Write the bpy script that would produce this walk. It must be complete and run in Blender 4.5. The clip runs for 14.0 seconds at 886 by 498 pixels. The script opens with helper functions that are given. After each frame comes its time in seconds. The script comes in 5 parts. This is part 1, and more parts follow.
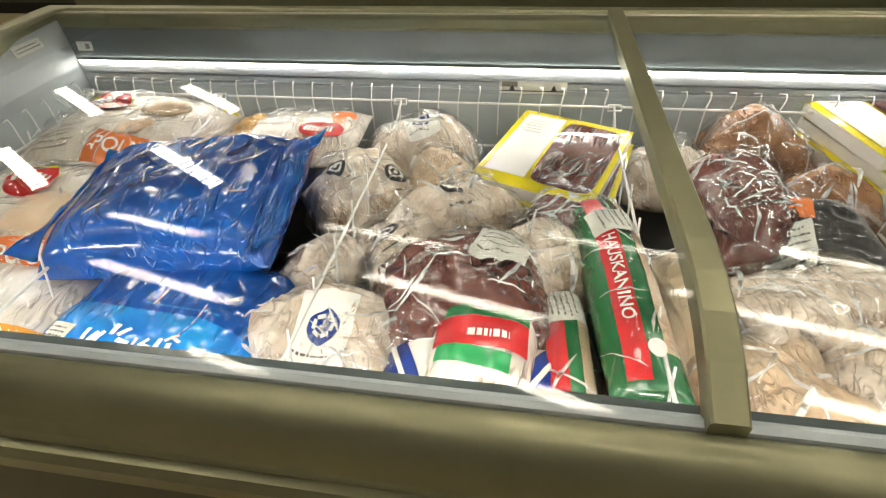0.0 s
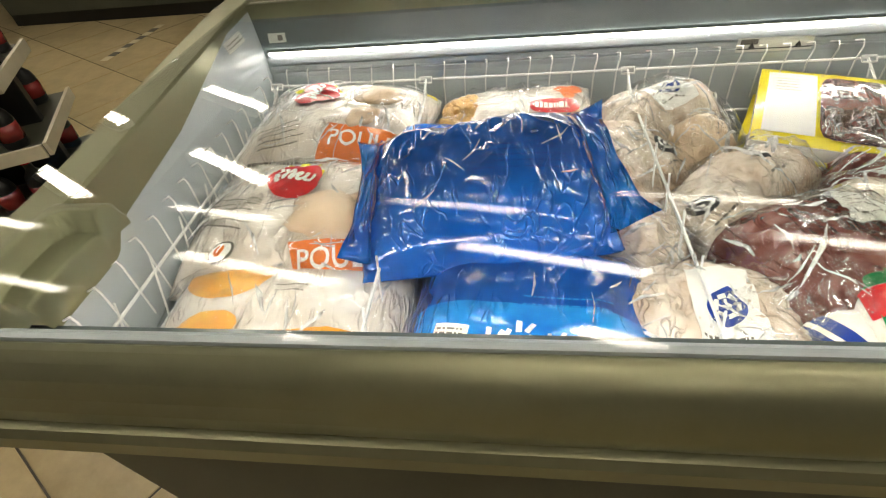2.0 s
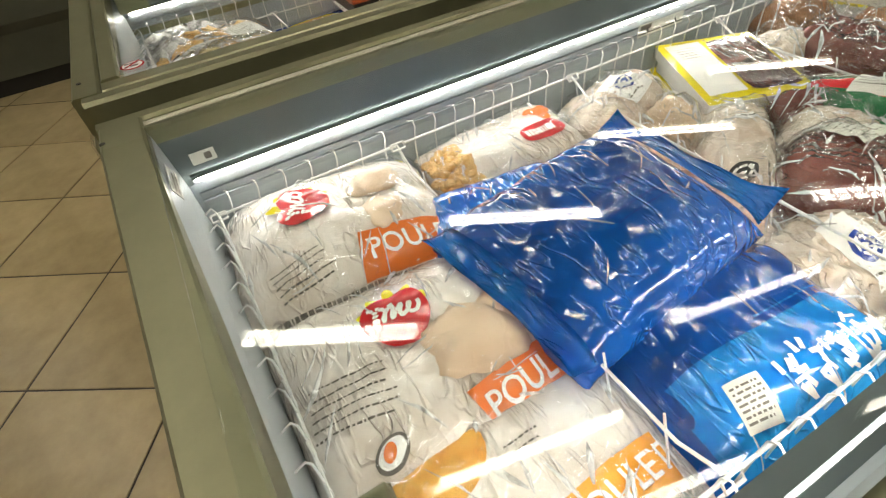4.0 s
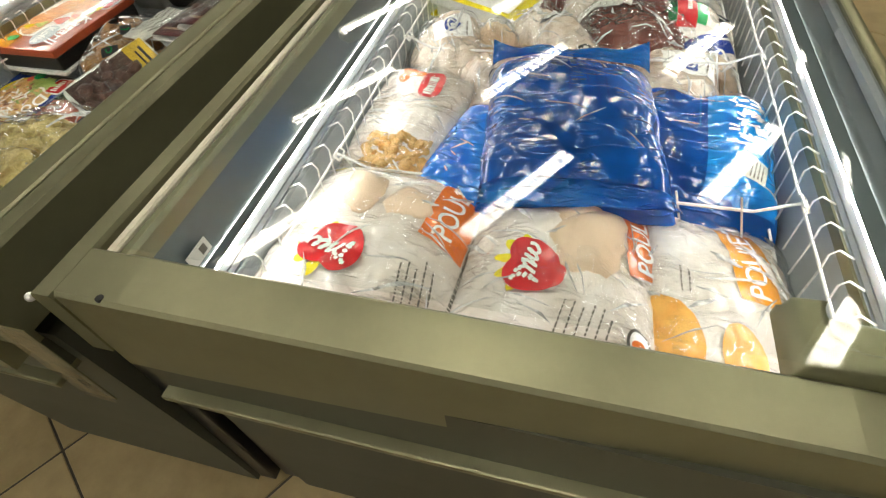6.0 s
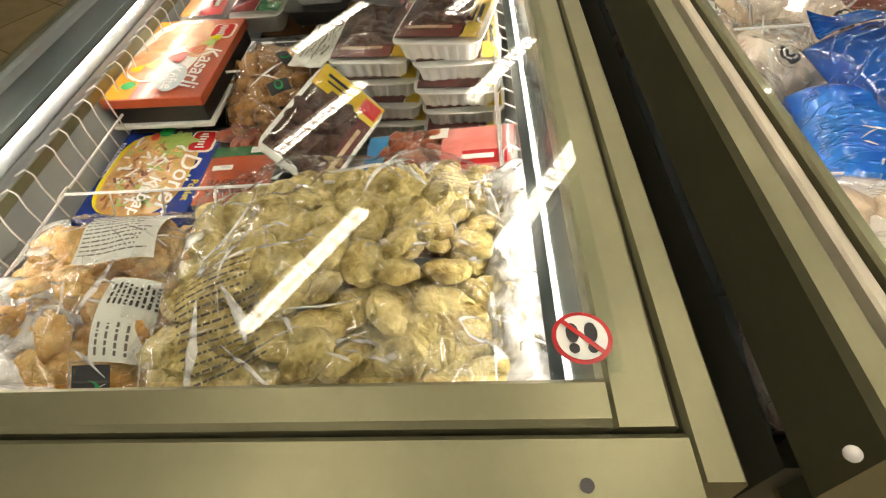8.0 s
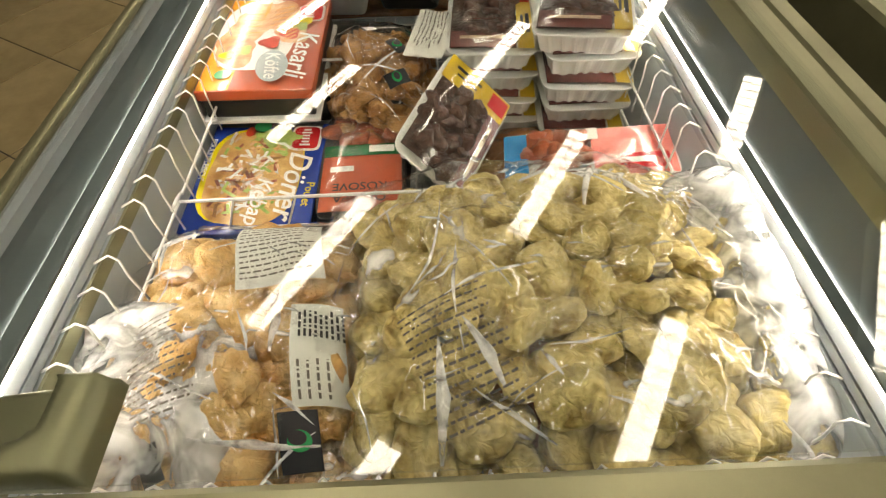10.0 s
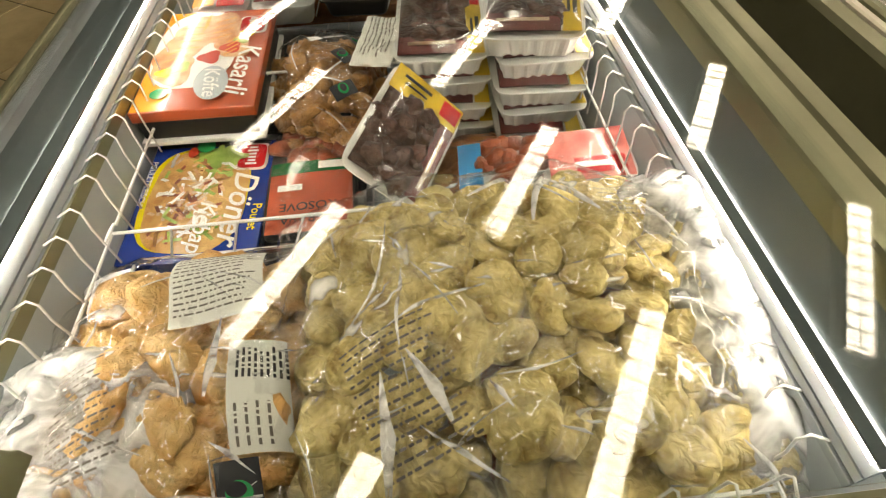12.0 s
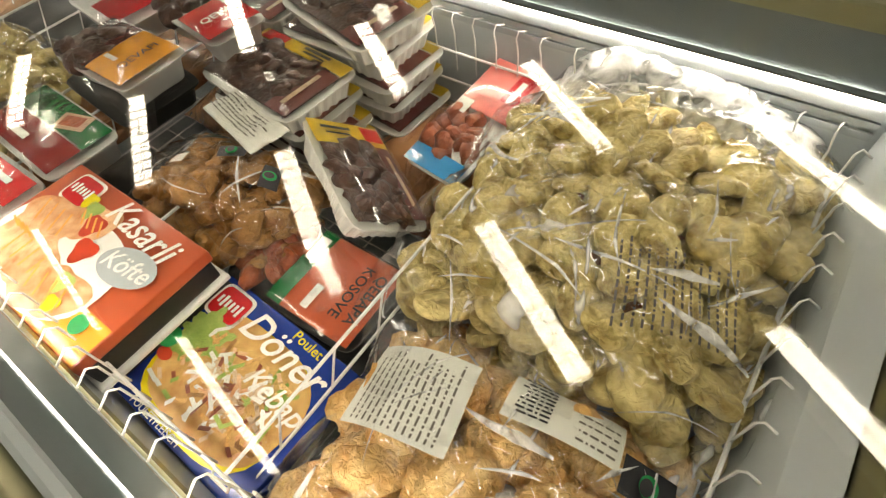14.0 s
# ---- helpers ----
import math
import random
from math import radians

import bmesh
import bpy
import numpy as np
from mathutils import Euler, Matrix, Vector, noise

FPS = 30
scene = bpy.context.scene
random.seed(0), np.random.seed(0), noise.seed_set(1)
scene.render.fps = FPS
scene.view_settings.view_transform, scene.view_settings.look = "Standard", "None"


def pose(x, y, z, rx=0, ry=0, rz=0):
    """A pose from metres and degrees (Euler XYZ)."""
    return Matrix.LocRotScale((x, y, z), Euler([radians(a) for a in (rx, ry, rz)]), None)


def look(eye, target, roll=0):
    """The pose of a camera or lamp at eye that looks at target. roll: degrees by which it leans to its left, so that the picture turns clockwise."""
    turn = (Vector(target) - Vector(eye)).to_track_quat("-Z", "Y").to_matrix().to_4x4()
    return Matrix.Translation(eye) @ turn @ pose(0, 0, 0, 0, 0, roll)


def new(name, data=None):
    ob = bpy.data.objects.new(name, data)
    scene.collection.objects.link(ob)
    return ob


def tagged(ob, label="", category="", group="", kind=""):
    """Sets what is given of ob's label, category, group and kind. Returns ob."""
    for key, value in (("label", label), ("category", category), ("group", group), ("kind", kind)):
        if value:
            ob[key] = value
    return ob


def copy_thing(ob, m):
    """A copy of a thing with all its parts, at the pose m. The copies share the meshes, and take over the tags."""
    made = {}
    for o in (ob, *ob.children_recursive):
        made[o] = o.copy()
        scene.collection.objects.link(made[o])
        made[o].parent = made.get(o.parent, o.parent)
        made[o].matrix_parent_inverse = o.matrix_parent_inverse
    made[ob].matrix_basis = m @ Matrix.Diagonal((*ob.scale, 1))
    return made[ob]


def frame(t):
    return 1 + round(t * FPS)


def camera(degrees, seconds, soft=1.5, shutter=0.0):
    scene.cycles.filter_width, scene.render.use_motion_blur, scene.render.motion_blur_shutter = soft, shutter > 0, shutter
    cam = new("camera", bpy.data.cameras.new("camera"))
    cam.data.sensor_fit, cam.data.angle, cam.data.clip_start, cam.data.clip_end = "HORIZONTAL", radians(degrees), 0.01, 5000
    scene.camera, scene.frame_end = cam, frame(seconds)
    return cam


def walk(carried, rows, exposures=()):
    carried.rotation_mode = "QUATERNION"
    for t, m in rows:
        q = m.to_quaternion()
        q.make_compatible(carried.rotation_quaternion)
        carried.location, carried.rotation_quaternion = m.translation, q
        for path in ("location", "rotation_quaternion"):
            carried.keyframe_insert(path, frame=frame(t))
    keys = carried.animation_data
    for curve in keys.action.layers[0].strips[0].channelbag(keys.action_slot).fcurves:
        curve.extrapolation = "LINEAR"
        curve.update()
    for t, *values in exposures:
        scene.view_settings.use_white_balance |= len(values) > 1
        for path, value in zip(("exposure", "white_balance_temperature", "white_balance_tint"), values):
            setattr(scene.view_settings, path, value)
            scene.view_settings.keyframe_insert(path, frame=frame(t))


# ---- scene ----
cam = camera(82.9, 14.0, soft=1.15)
PATH = [
    (0, (1.045, 0.094, 1.178), (0.767, 1.589, -0.12), -2.8),
    (0.5, (0.891, 0.117, 1.188), (0.588, 1.6, -0.12), -3.5),
    (1, (0.789, 0.106, 1.187), (0.45, 1.576, -0.125), -5.0),
    (1.5, (0.678, 0.061, 1.186), (0.346, 1.52, -0.142), -7.0),
    (2, (0.579, 0.066, 1.174), (0.31, 1.525, -0.167), -7.2),
    (2.5, (0.462, 0.16, 1.183), (0.283, 1.66, -0.128), -6.9),
    (2.7, (0.427, 0.197, 1.183), (0.273, 1.698, -0.13), -8.1),
    (4.8, (0.007, 0.381, 1.248), (0.974, 1.393, -0.181), -6.8),
    (5, (-0.016, 0.415, 1.247), (0.991, 1.37, -0.194), -7.3),
    (5.5, (-0.112, 0.554, 1.266), (1.043, 1.22, -0.225), -7.1),
    (6, (-0.161, 0.665, 1.254), (1.066, 1.101, -0.263), -6.8),
    (6.5, (-0.108, 0.861, 1.242), (1.137, 1.161, -0.294), -6.9),
    (7, (-0.057, 1.009, 1.245), (1.194, 1.276, -0.293), -10.2),
    (7.5, (-0.093, 1.194, 1.22), (1.19, 1.365, -0.304), -7.7),
    (8, (-0.098, 1.367, 1.207), (1.188, 1.511, -0.318), -7.0),
    (8.5, (-0.019, 1.519, 1.179), (1.297, 1.677, -0.319), -4.9),
    (8.7, (-0.002, 1.555, 1.181), (1.304, 1.727, -0.324), -3.5),
    (10.8, (-0.039, 1.658, 1.208), (1.187, 1.559, -0.369), -1.2),
    (11, (-0.025, 1.63, 1.209), (1.212, 1.536, -0.36), -0.2),
    (11.5, (0.001, 1.588, 1.201), (1.238, 1.543, -0.37), -1.7),
    (12, (0.007, 1.612, 1.193), (1.232, 1.534, -0.386), -2.8),
    (12.5, (0.013, 1.74, 1.195), (1.144, 1.237, -0.375), -1.2),
    (13, (0.032, 1.841, 1.189), (1.049, 1.143, -0.385), 0.0),
    (13.5, (0.154, 1.906, 1.201), (1.057, 1.113, -0.397), -4.2),
    (14, (0.183, 1.934, 1.212), (0.985, 1.077, -0.407), -9.3),
]
walk(cam, [(t, look(eye, target, roll)) for t, eye, target, roll in PATH],
     exposures=[(0, 0.28, 7150, 12), (1.2, 0.36, 7150, 12), (6.2, 0.32, 6850, 10), (7.3, 0.3, 7650, 14), (14, 0.3, 7800, 14)])

# ---- light levels ----
LAMP_GLOW = 19.0
STRIP_GLOW = 31.0
world = bpy.data.worlds.new("shop_air")
world.use_nodes = True
world.node_tree.nodes["Background"].inputs[0].default_value = (0.02, 0.02, 0.018, 1)
scene.world = world


# ---- materials ----
def mat(name, color, rough=0.5, metal=0.0, var=0.0, scale=40.0, bump=0.0, bump_scale=200.0, coat=0.0, color2=None, spec=0.5, ridged=False, stretch=None):
    """A procedural surface: two-scale colour variation and fine relief."""
    m = bpy.data.materials.new(name)
    m.use_nodes = True
    nt = m.node_tree
    b = nt.nodes["Principled BSDF"]
    b.inputs["Base Color"].default_value = (*color, 1)
    b.inputs["Roughness"].default_value = rough
    b.inputs["Metallic"].default_value = metal
    b.inputs["Coat Weight"].default_value = coat
    b.inputs["Coat Roughness"].default_value = 0.08
    b.inputs["Specular IOR Level"].default_value = spec
    tc = nt.nodes.new("ShaderNodeTexCoord")
    vec = tc.outputs["Object"]
    if stretch:
        mp = nt.nodes.new("ShaderNodeMapping")
        mp.inputs["Scale"].default_value = stretch
        nt.links.new(vec, mp.inputs[0])
        vec = mp.outputs[0]
    if var > 0 or color2:
        c2 = color2 or tuple(c * (1 - var) for c in color)
        n1 = nt.nodes.new("ShaderNodeTexNoise")
        n1.inputs["Scale"].default_value, n1.inputs["Detail"].default_value = scale, 6
        n1.inputs["Roughness"].default_value = 0.65
        nt.links.new(vec, n1.inputs["Vector"])
        n2 = nt.nodes.new("ShaderNodeTexNoise")
        n2.inputs["Scale"].default_value, n2.inputs["Detail"].default_value = scale * 0.15, 3
        nt.links.new(vec, n2.inputs["Vector"])
        ad = nt.nodes.new("ShaderNodeMath")
        ad.operation = "ADD"
        nt.links.new(n1.outputs["Fac"], ad.inputs[0])
        nt.links.new(n2.outputs["Fac"], ad.inputs[1])
        rp = nt.nodes.new("ShaderNodeMapRange")
        rp.inputs["From Min"].default_value, rp.inputs["From Max"].default_value = 0.75, 1.25
        nt.links.new(ad.outputs[0], rp.inputs["Value"])
        mx = nt.nodes.new("ShaderNodeMix")
        mx.data_type = "RGBA"
        mx.inputs[6].default_value = (*color, 1)
        mx.inputs[7].default_value = (*c2, 1)
        nt.links.new(rp.outputs[0], mx.inputs[0])
        nt.links.new(mx.outputs[2], b.inputs["Base Color"])
    if bump > 0:
        def relief(sc, angle, squash):
            nb = nt.nodes.new("ShaderNodeTexNoise")
            nb.inputs["Scale"].default_value, nb.inputs["Detail"].default_value = sc, 4
            nb.inputs["Distortion"].default_value = 0.8
            src = vec
            if ridged:
                nb.inputs["Distortion"].default_value, nb.inputs["Detail"].default_value = 0.6, 1.5
                mq = nt.nodes.new("ShaderNodeMapping")
                mq.inputs["Rotation"].default_value = (0, 0, radians(angle))
                mq.inputs["Scale"].default_value = (1, squash, 1)
                nt.links.new(vec, mq.inputs[0])
                src = mq.outputs[0]
            nt.links.new(src, nb.inputs["Vector"])
            if not ridged:
                return nb.outputs["Fac"]
            lines = thin_lines(nt, nb.outputs["Fac"], 0.06)
            slow = nt.nodes.new("ShaderNodeTexNoise")
            slow.inputs["Scale"].default_value, slow.inputs["Detail"].default_value = sc * 0.35, 2
            nt.links.new(vec, slow.inputs["Vector"])
            gate = nt.nodes.new("ShaderNodeMapRange")
            gate.inputs["From Min"].default_value, gate.inputs["From Max"].default_value = 0.45, 0.62
            nt.links.new(slow.outputs["Fac"], gate.inputs["Value"])
            both = nt.nodes.new("ShaderNodeMath")
            both.operation = "MULTIPLY"
            nt.links.new(lines, both.inputs[0])
            nt.links.new(gate.outputs[0], both.inputs[1])
            return both.outputs[0]
        hgt = relief(bump_scale, 25, 0.28)
        if ridged:
            mm = nt.nodes.new("ShaderNodeMath")
            mm.operation = "ADD"
            nt.links.new(hgt, mm.inputs[0])
            nt.links.new(relief(bump_scale * 1.7, -55, 0.22), mm.inputs[1])
            hgt = mm.outputs[0]
        bp = nt.nodes.new("ShaderNodeBump")
        bp.inputs["Strength"].default_value, bp.inputs["Distance"].default_value = bump, 0.0034 if ridged else 0.01
        nt.links.new(hgt, bp.inputs["Height"])
        nt.links.new(bp.outputs["Normal"], b.inputs["Normal"])
        if coat > 0:
            nt.links.new(bp.outputs["Normal"], b.inputs["Coat Normal"])
    return m


def thin_lines(nt, fac, width, top=1.0):
    """Narrow crease lines where a noise crosses its middle value."""
    sb = nt.nodes.new("ShaderNodeMath")
    sb.operation = "SUBTRACT"
    sb.inputs[1].default_value = 0.5
    nt.links.new(fac, sb.inputs[0])
    ab = nt.nodes.new("ShaderNodeMath")
    ab.operation = "ABSOLUTE"
    nt.links.new(sb.outputs[0], ab.inputs[0])
    mr = nt.nodes.new("ShaderNodeMapRange")
    mr.inputs["From Min"].default_value, mr.inputs["From Max"].default_value = 0.0, width
    mr.inputs["To Min"].default_value, mr.inputs["To Max"].default_value = top, 0.0
    nt.links.new(ab.outputs[0], mr.inputs["Value"])
    return mr.outputs[0]


def film_mat(name, haze=0.05, ior=1.45, rough=0.05, bump=0.5, scale=30.0, tint=(1, 1, 1), lo=0.5):
    """Clear plastic or glass: see-through, with gloss at grazing angles and a little haze."""
    m = bpy.data.materials.new(name)
    m.use_nodes = True
    nt = m.node_tree
    nt.nodes.clear()
    out = nt.nodes.new("ShaderNodeOutputMaterial")
    tr = nt.nodes.new("ShaderNodeBsdfTransparent")
    tr.inputs[0].default_value = (*tint, 1)
    gl = nt.nodes.new("ShaderNodeBsdfGlossy")
    gl.inputs["Roughness"].default_value = rough
    df = nt.nodes.new("ShaderNodeBsdfDiffuse")
    df.inputs[0].default_value = (0.85, 0.85, 0.85, 1)
    fr = nt.nodes.new("ShaderNodeLayerWeight")
    fr.inputs["Blend"].default_value = 0.5
    pw = nt.nodes.new("ShaderNodeMath")
    pw.operation = "POWER"
    pw.inputs[1].default_value = 5.0
    nt.links.new(fr.outputs["Facing"], pw.inputs[0])
    f0 = ((ior - 1) / (ior + 1)) ** 2
    sc = nt.nodes.new("ShaderNodeMath")
    sc.operation = "MULTIPLY_ADD"
    sc.inputs[1].default_value, sc.inputs[2].default_value = 1 - f0, f0
    nt.links.new(pw.outputs[0], sc.inputs[0])
    m1, m2 = nt.nodes.new("ShaderNodeMixShader"), nt.nodes.new("ShaderNodeMixShader")
    tc = nt.nodes.new("ShaderNodeTexCoord")
    nz = nt.nodes.new("ShaderNodeTexNoise")
    nz.inputs["Scale"].default_value, nz.inputs["Detail"].default_value, nz.inputs["Distortion"].default_value = scale, 3, 1.5
    nt.links.new(tc.outputs["Object"], nz.inputs["Vector"])
    if bump > 0:
        rg = nt.nodes.new("ShaderNodeTexNoise")
        rg.noise_type = "RIDGED_MULTIFRACTAL"
        rg.inputs["Scale"].default_value, rg.inputs["Detail"].default_value, rg.inputs["Distortion"].default_value = scale * 0.6, 4, 0.4
        md = nt.nodes.new("ShaderNodeMapping")
        md.inputs["Rotation"].default_value, md.inputs["Scale"].default_value = (0, 0, 0.5), (1, 0.3, 1)
        nt.links.new(tc.outputs["Object"], md.inputs[0])
        nt.links.new(md.outputs[0], rg.inputs["Vector"])
        bp = nt.nodes.new("ShaderNodeBump")
        bp.inputs["Strength"].default_value, bp.inputs["Distance"].default_value = bump, 0.006
        nt.links.new(rg.outputs["Fac"], bp.inputs["Height"])
        nt.links.new(bp.outputs["Normal"], gl.inputs["Normal"])
        nt.links.new(bp.outputs["Normal"], fr.inputs["Normal"])
    if haze > 0:
        rp = nt.nodes.new("ShaderNodeMapRange")
        rp.inputs["From Min"].default_value, rp.inputs["From Max"].default_value = lo, lo + 0.3
        rp.inputs["To Max"].default_value = haze * 3
        nt.links.new(nz.outputs["Fac"], rp.inputs["Value"])
        # white diffuse lines along creases, highlights put into the colour
        if bump > 0:
            rl = nt.nodes.new("ShaderNodeTexNoise")
            rl.inputs["Scale"].default_value, rl.inputs["Detail"].default_value, rl.inputs["Distortion"].default_value = scale * 0.55, 1.5, 1.2
            mp = nt.nodes.new("ShaderNodeMapping")
            mp.inputs["Rotation"].default_value, mp.inputs["Scale"].default_value = (0, 0, 0.6), (1, 0.4, 1)
            nt.links.new(tc.outputs["Object"], mp.inputs[0])
            nt.links.new(mp.outputs[0], rl.inputs["Vector"])
            gate = nt.nodes.new("ShaderNodeMapRange")
            gate.inputs["From Min"].default_value, gate.inputs["From Max"].default_value = 0.42, 0.6
            nt.links.new(nz.outputs["Fac"], gate.inputs["Value"])
            gated = nt.nodes.new("ShaderNodeMath")
            gated.operation = "MULTIPLY"
            nt.links.new(gate.outputs[0], gated.inputs[0])
            nt.links.new(thin_lines(nt, rl.outputs["Fac"], 0.016, min(0.6, haze * 8)), gated.inputs[1])
            sm = nt.nodes.new("ShaderNodeMath")
            sm.operation = "ADD"
            nt.links.new(rp.outputs[0], sm.inputs[0])
            nt.links.new(gated.outputs[0], sm.inputs[1])
            nt.links.new(sm.outputs[0], m1.inputs[0])
        else:
            nt.links.new(rp.outputs[0], m1.inputs[0])
    else:
        m1.inputs[0].default_value = 0
    nt.links.new(tr.outputs[0], m1.inputs[1])
    nt.links.new(df.outputs[0], m1.inputs[2])
    nt.links.new(sc.outputs[0], m2.inputs[0])
    nt.links.new(m1.outputs[0], m2.inputs[1])
    nt.links.new(gl.outputs[0], m2.inputs[2])
    nt.links.new(m2.outputs[0], out.inputs[0])
    return m


def glow_mat(name, color, strength):
    m = bpy.data.materials.new(name)
    m.use_nodes = True
    b = m.node_tree.nodes["Principled BSDF"]
    b.inputs["Base Color"].default_value = (0.9, 0.9, 0.9, 1)
    b.inputs["Emission Color"].default_value = (*color, 1)
    b.inputs["Emission Strength"].default_value = strength
    return m


M = {}
M["frame"] = mat("grey_plastic", (0.26, 0.256, 0.155), 0.38, metal=0.65, var=0.12, scale=25, bump=0.03, bump_scale=600)
M["frame_dark"] = mat("dark_grey_plastic", (0.06, 0.063, 0.042), 0.4, var=0.2, scale=20, bump=0.03, bump_scale=500)
M["rail"] = mat("cream_rail", (0.62, 0.58, 0.45), 0.35, var=0.12, scale=30)
M["groove"] = mat("groove_rubber", (0.03, 0.03, 0.025), 0.6, var=0.3, scale=30)
M["liner"] = mat("liner_grey", (0.47, 0.52, 0.55), 0.35, var=0.15, scale=8, bump=0.05, bump_scale=120)
# darker liner grey with the shade under the lids put into the colour
M["shaded_liner"] = mat("shaded_liner_grey", (0.15, 0.18, 0.185), 0.15, var=0.2, scale=7, bump=0.04, bump_scale=90)
M["liner_trim"] = mat("liner_trim", (0.42, 0.46, 0.49), 0.2, var=0.1, scale=12)
M["wire"] = mat("white_coated_wire", (0.82, 0.82, 0.80), 0.3, var=0.06, scale=60)
M["body"] = mat("freezer_side_panel", (0.075, 0.08, 0.058), 0.5, var=0.25, scale=6, bump=0.05, bump_scale=300)
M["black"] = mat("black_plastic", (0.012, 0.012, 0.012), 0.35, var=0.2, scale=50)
M["glass"] = film_mat("lid_glass", haze=0.002, ior=1.42, rough=0.004, bump=0.0, scale=3.0, tint=(0.97, 0.985, 0.98))
M["strip"] = glow_mat("strip_light", (1.0, 0.98, 0.93), STRIP_GLOW)
M["tube"] = glow_mat("tube_light", (1.0, 0.96, 0.86), LAMP_GLOW)
M["film"] = film_mat("clear_film", haze=0.05, ior=1.75, rough=0.06, bump=1.0, scale=30)
M["frost_glare"] = film_mat("frost_glare_film", haze=0.29, ior=1.7, rough=0.1, bump=1.0, scale=18, lo=0.3)
M["film_wide"] = film_mat("smooth_clear_film", haze=0.085, ior=1.6, rough=0.07, bump=0.8, scale=13, lo=0.47)
M["glare"] = film_mat("crease_highlight_film", haze=0.24, ior=1.8, rough=0.14, bump=0.6, scale=30, lo=0.22)
M["film_thin"] = film_mat("tray_film", haze=0.02, ior=1.6, rough=0.05, bump=0.6, scale=30)
M["white_bag"] = mat("milky_bag", (0.88, 0.84, 0.81), 0.25, color2=(0.60, 0.50, 0.40), scale=14, bump=1.0, bump_scale=32, coat=0.6, ridged=True)
M["blue_bag"] = mat("blue_bag", (0.001, 0.034, 0.18), 0.14, color2=(0.001, 0.13, 0.60), scale=7, bump=0.7, bump_scale=26, coat=0.7, ridged=True)
M["blue_fin"] = mat("blue_seal_edge", (0.001, 0.11, 0.60), 0.14, color2=(0.004, 0.26, 0.80), scale=16, bump=1.0, bump_scale=40, coat=0.7, ridged=True)
M["cyan_print"] = mat("cyan_print", (0.002, 0.10, 0.52), 0.15, color2=(0.01, 0.40, 0.84), scale=10, bump=1.0, bump_scale=26, coat=0.6, ridged=True)
M["orange"] = mat("orange_print", (0.86, 0.20, 0.035), 0.25, var=0.15, scale=20, coat=0.4)
M["orange2"] = mat("amber_print", (0.90, 0.38, 0.04), 0.25, var=0.15, scale=20, coat=0.4)
M["red"] = mat("red_print", (0.62, 0.025, 0.03), 0.25, var=0.15, scale=25, coat=0.4)
M["white"] = mat("white_print", (0.86, 0.85, 0.82), 0.35, var=0.05, scale=30)
M["paper"] = mat("label_paper", (0.74, 0.74, 0.68), 0.5, var=0.08, scale=30)
M["ink"] = mat("grey_ink", (0.16, 0.14, 0.12), 0.5, var=0.3, scale=60)
M["blackink"] = mat("black_ink", (0.02, 0.02, 0.025), 0.4, var=0.3, scale=60)
M["yellow"] = mat("yellow_print", (0.80, 0.66, 0.02), 0.25, var=0.1, scale=20, coat=0.3)
M["amber"] = mat("amber_card", (0.72, 0.48, 0.03), 0.28, var=0.2, scale=24, coat=0.3)
M["green"] = mat("green_print", (0.01, 0.16, 0.05), 0.22, var=0.25, scale=20, coat=0.5, bump=0.3, bump_scale=30)
M["lightgreen"] = mat("light_green_print", (0.02, 0.38, 0.12), 0.25, var=0.2, scale=20, coat=0.4)
M["blueprint"] = mat("blue_print", (0.012, 0.045, 0.30), 0.22, var=0.2, scale=20, coat=0.4)
M["skyblue"] = mat("sky_print", (0.02, 0.28, 0.62), 0.22, var=0.2, scale=20, coat=0.4)
M["skin"] = mat("bird_skin", (0.72, 0.56, 0.40), 0.3, color2=(0.55, 0.36, 0.22), scale=16, bump=1.0, bump_scale=44, ridged=True, coat=0.5)
M["wrap"] = mat("wrapped_bird", (0.87, 0.79, 0.70), 0.2, color2=(0.42, 0.28, 0.18), scale=20, bump=1.0, bump_scale=44, ridged=True, coat=0.7)
M["brownwrap"] = mat("brown_wrapped_meat", (0.45, 0.22, 0.10), 0.22, color2=(0.22, 0.10, 0.05), scale=18, bump=1.0, bump_scale=44, ridged=True, coat=0.7)
M["meat"] = mat("dark_meat", (0.20, 0.06, 0.045), 0.2, color2=(0.07, 0.02, 0.018), scale=22, bump=1.0, bump_scale=26, ridged=True, coat=0.8)
M["darkmeat"] = mat("frozen_dark_meat", (0.10, 0.038, 0.022), 0.3, color2=(0.03, 0.012, 0.008), scale=40, bump=0.8, bump_scale=90, coat=0.5)
M["kofte"] = mat("browned_meat", (0.42, 0.10, 0.035), 0.35, color2=(0.16, 0.04, 0.02), scale=40, bump=0.6, bump_scale=90, coat=0.3)
M["nugget"] = mat("pale_breaded", (0.80, 0.66, 0.29), 0.5, color2=(0.30, 0.20, 0.045), scale=75, bump=1.0, bump_scale=70)
M["golden"] = mat("golden_breaded", (0.86, 0.60, 0.27), 0.5, color2=(0.62, 0.27, 0.05), scale=34, bump=1.0, bump_scale=110)
M["brownpiece"] = mat("fried_brown", (0.48, 0.24, 0.07), 0.32, color2=(0.22, 0.09, 0.02), scale=40, bump=0.6, bump_scale=120, coat=0.3)
M["fillet"] = mat("raw_fillet", (0.80, 0.63, 0.47), 0.3, color2=(0.62, 0.43, 0.29), scale=18, bump=0.3, bump_scale=50, coat=0.4)
M["roast"] = mat("roast_photo", (0.88, 0.50, 0.12), 0.3, color2=(0.80, 0.28, 0.03), scale=24, coat=0.4)
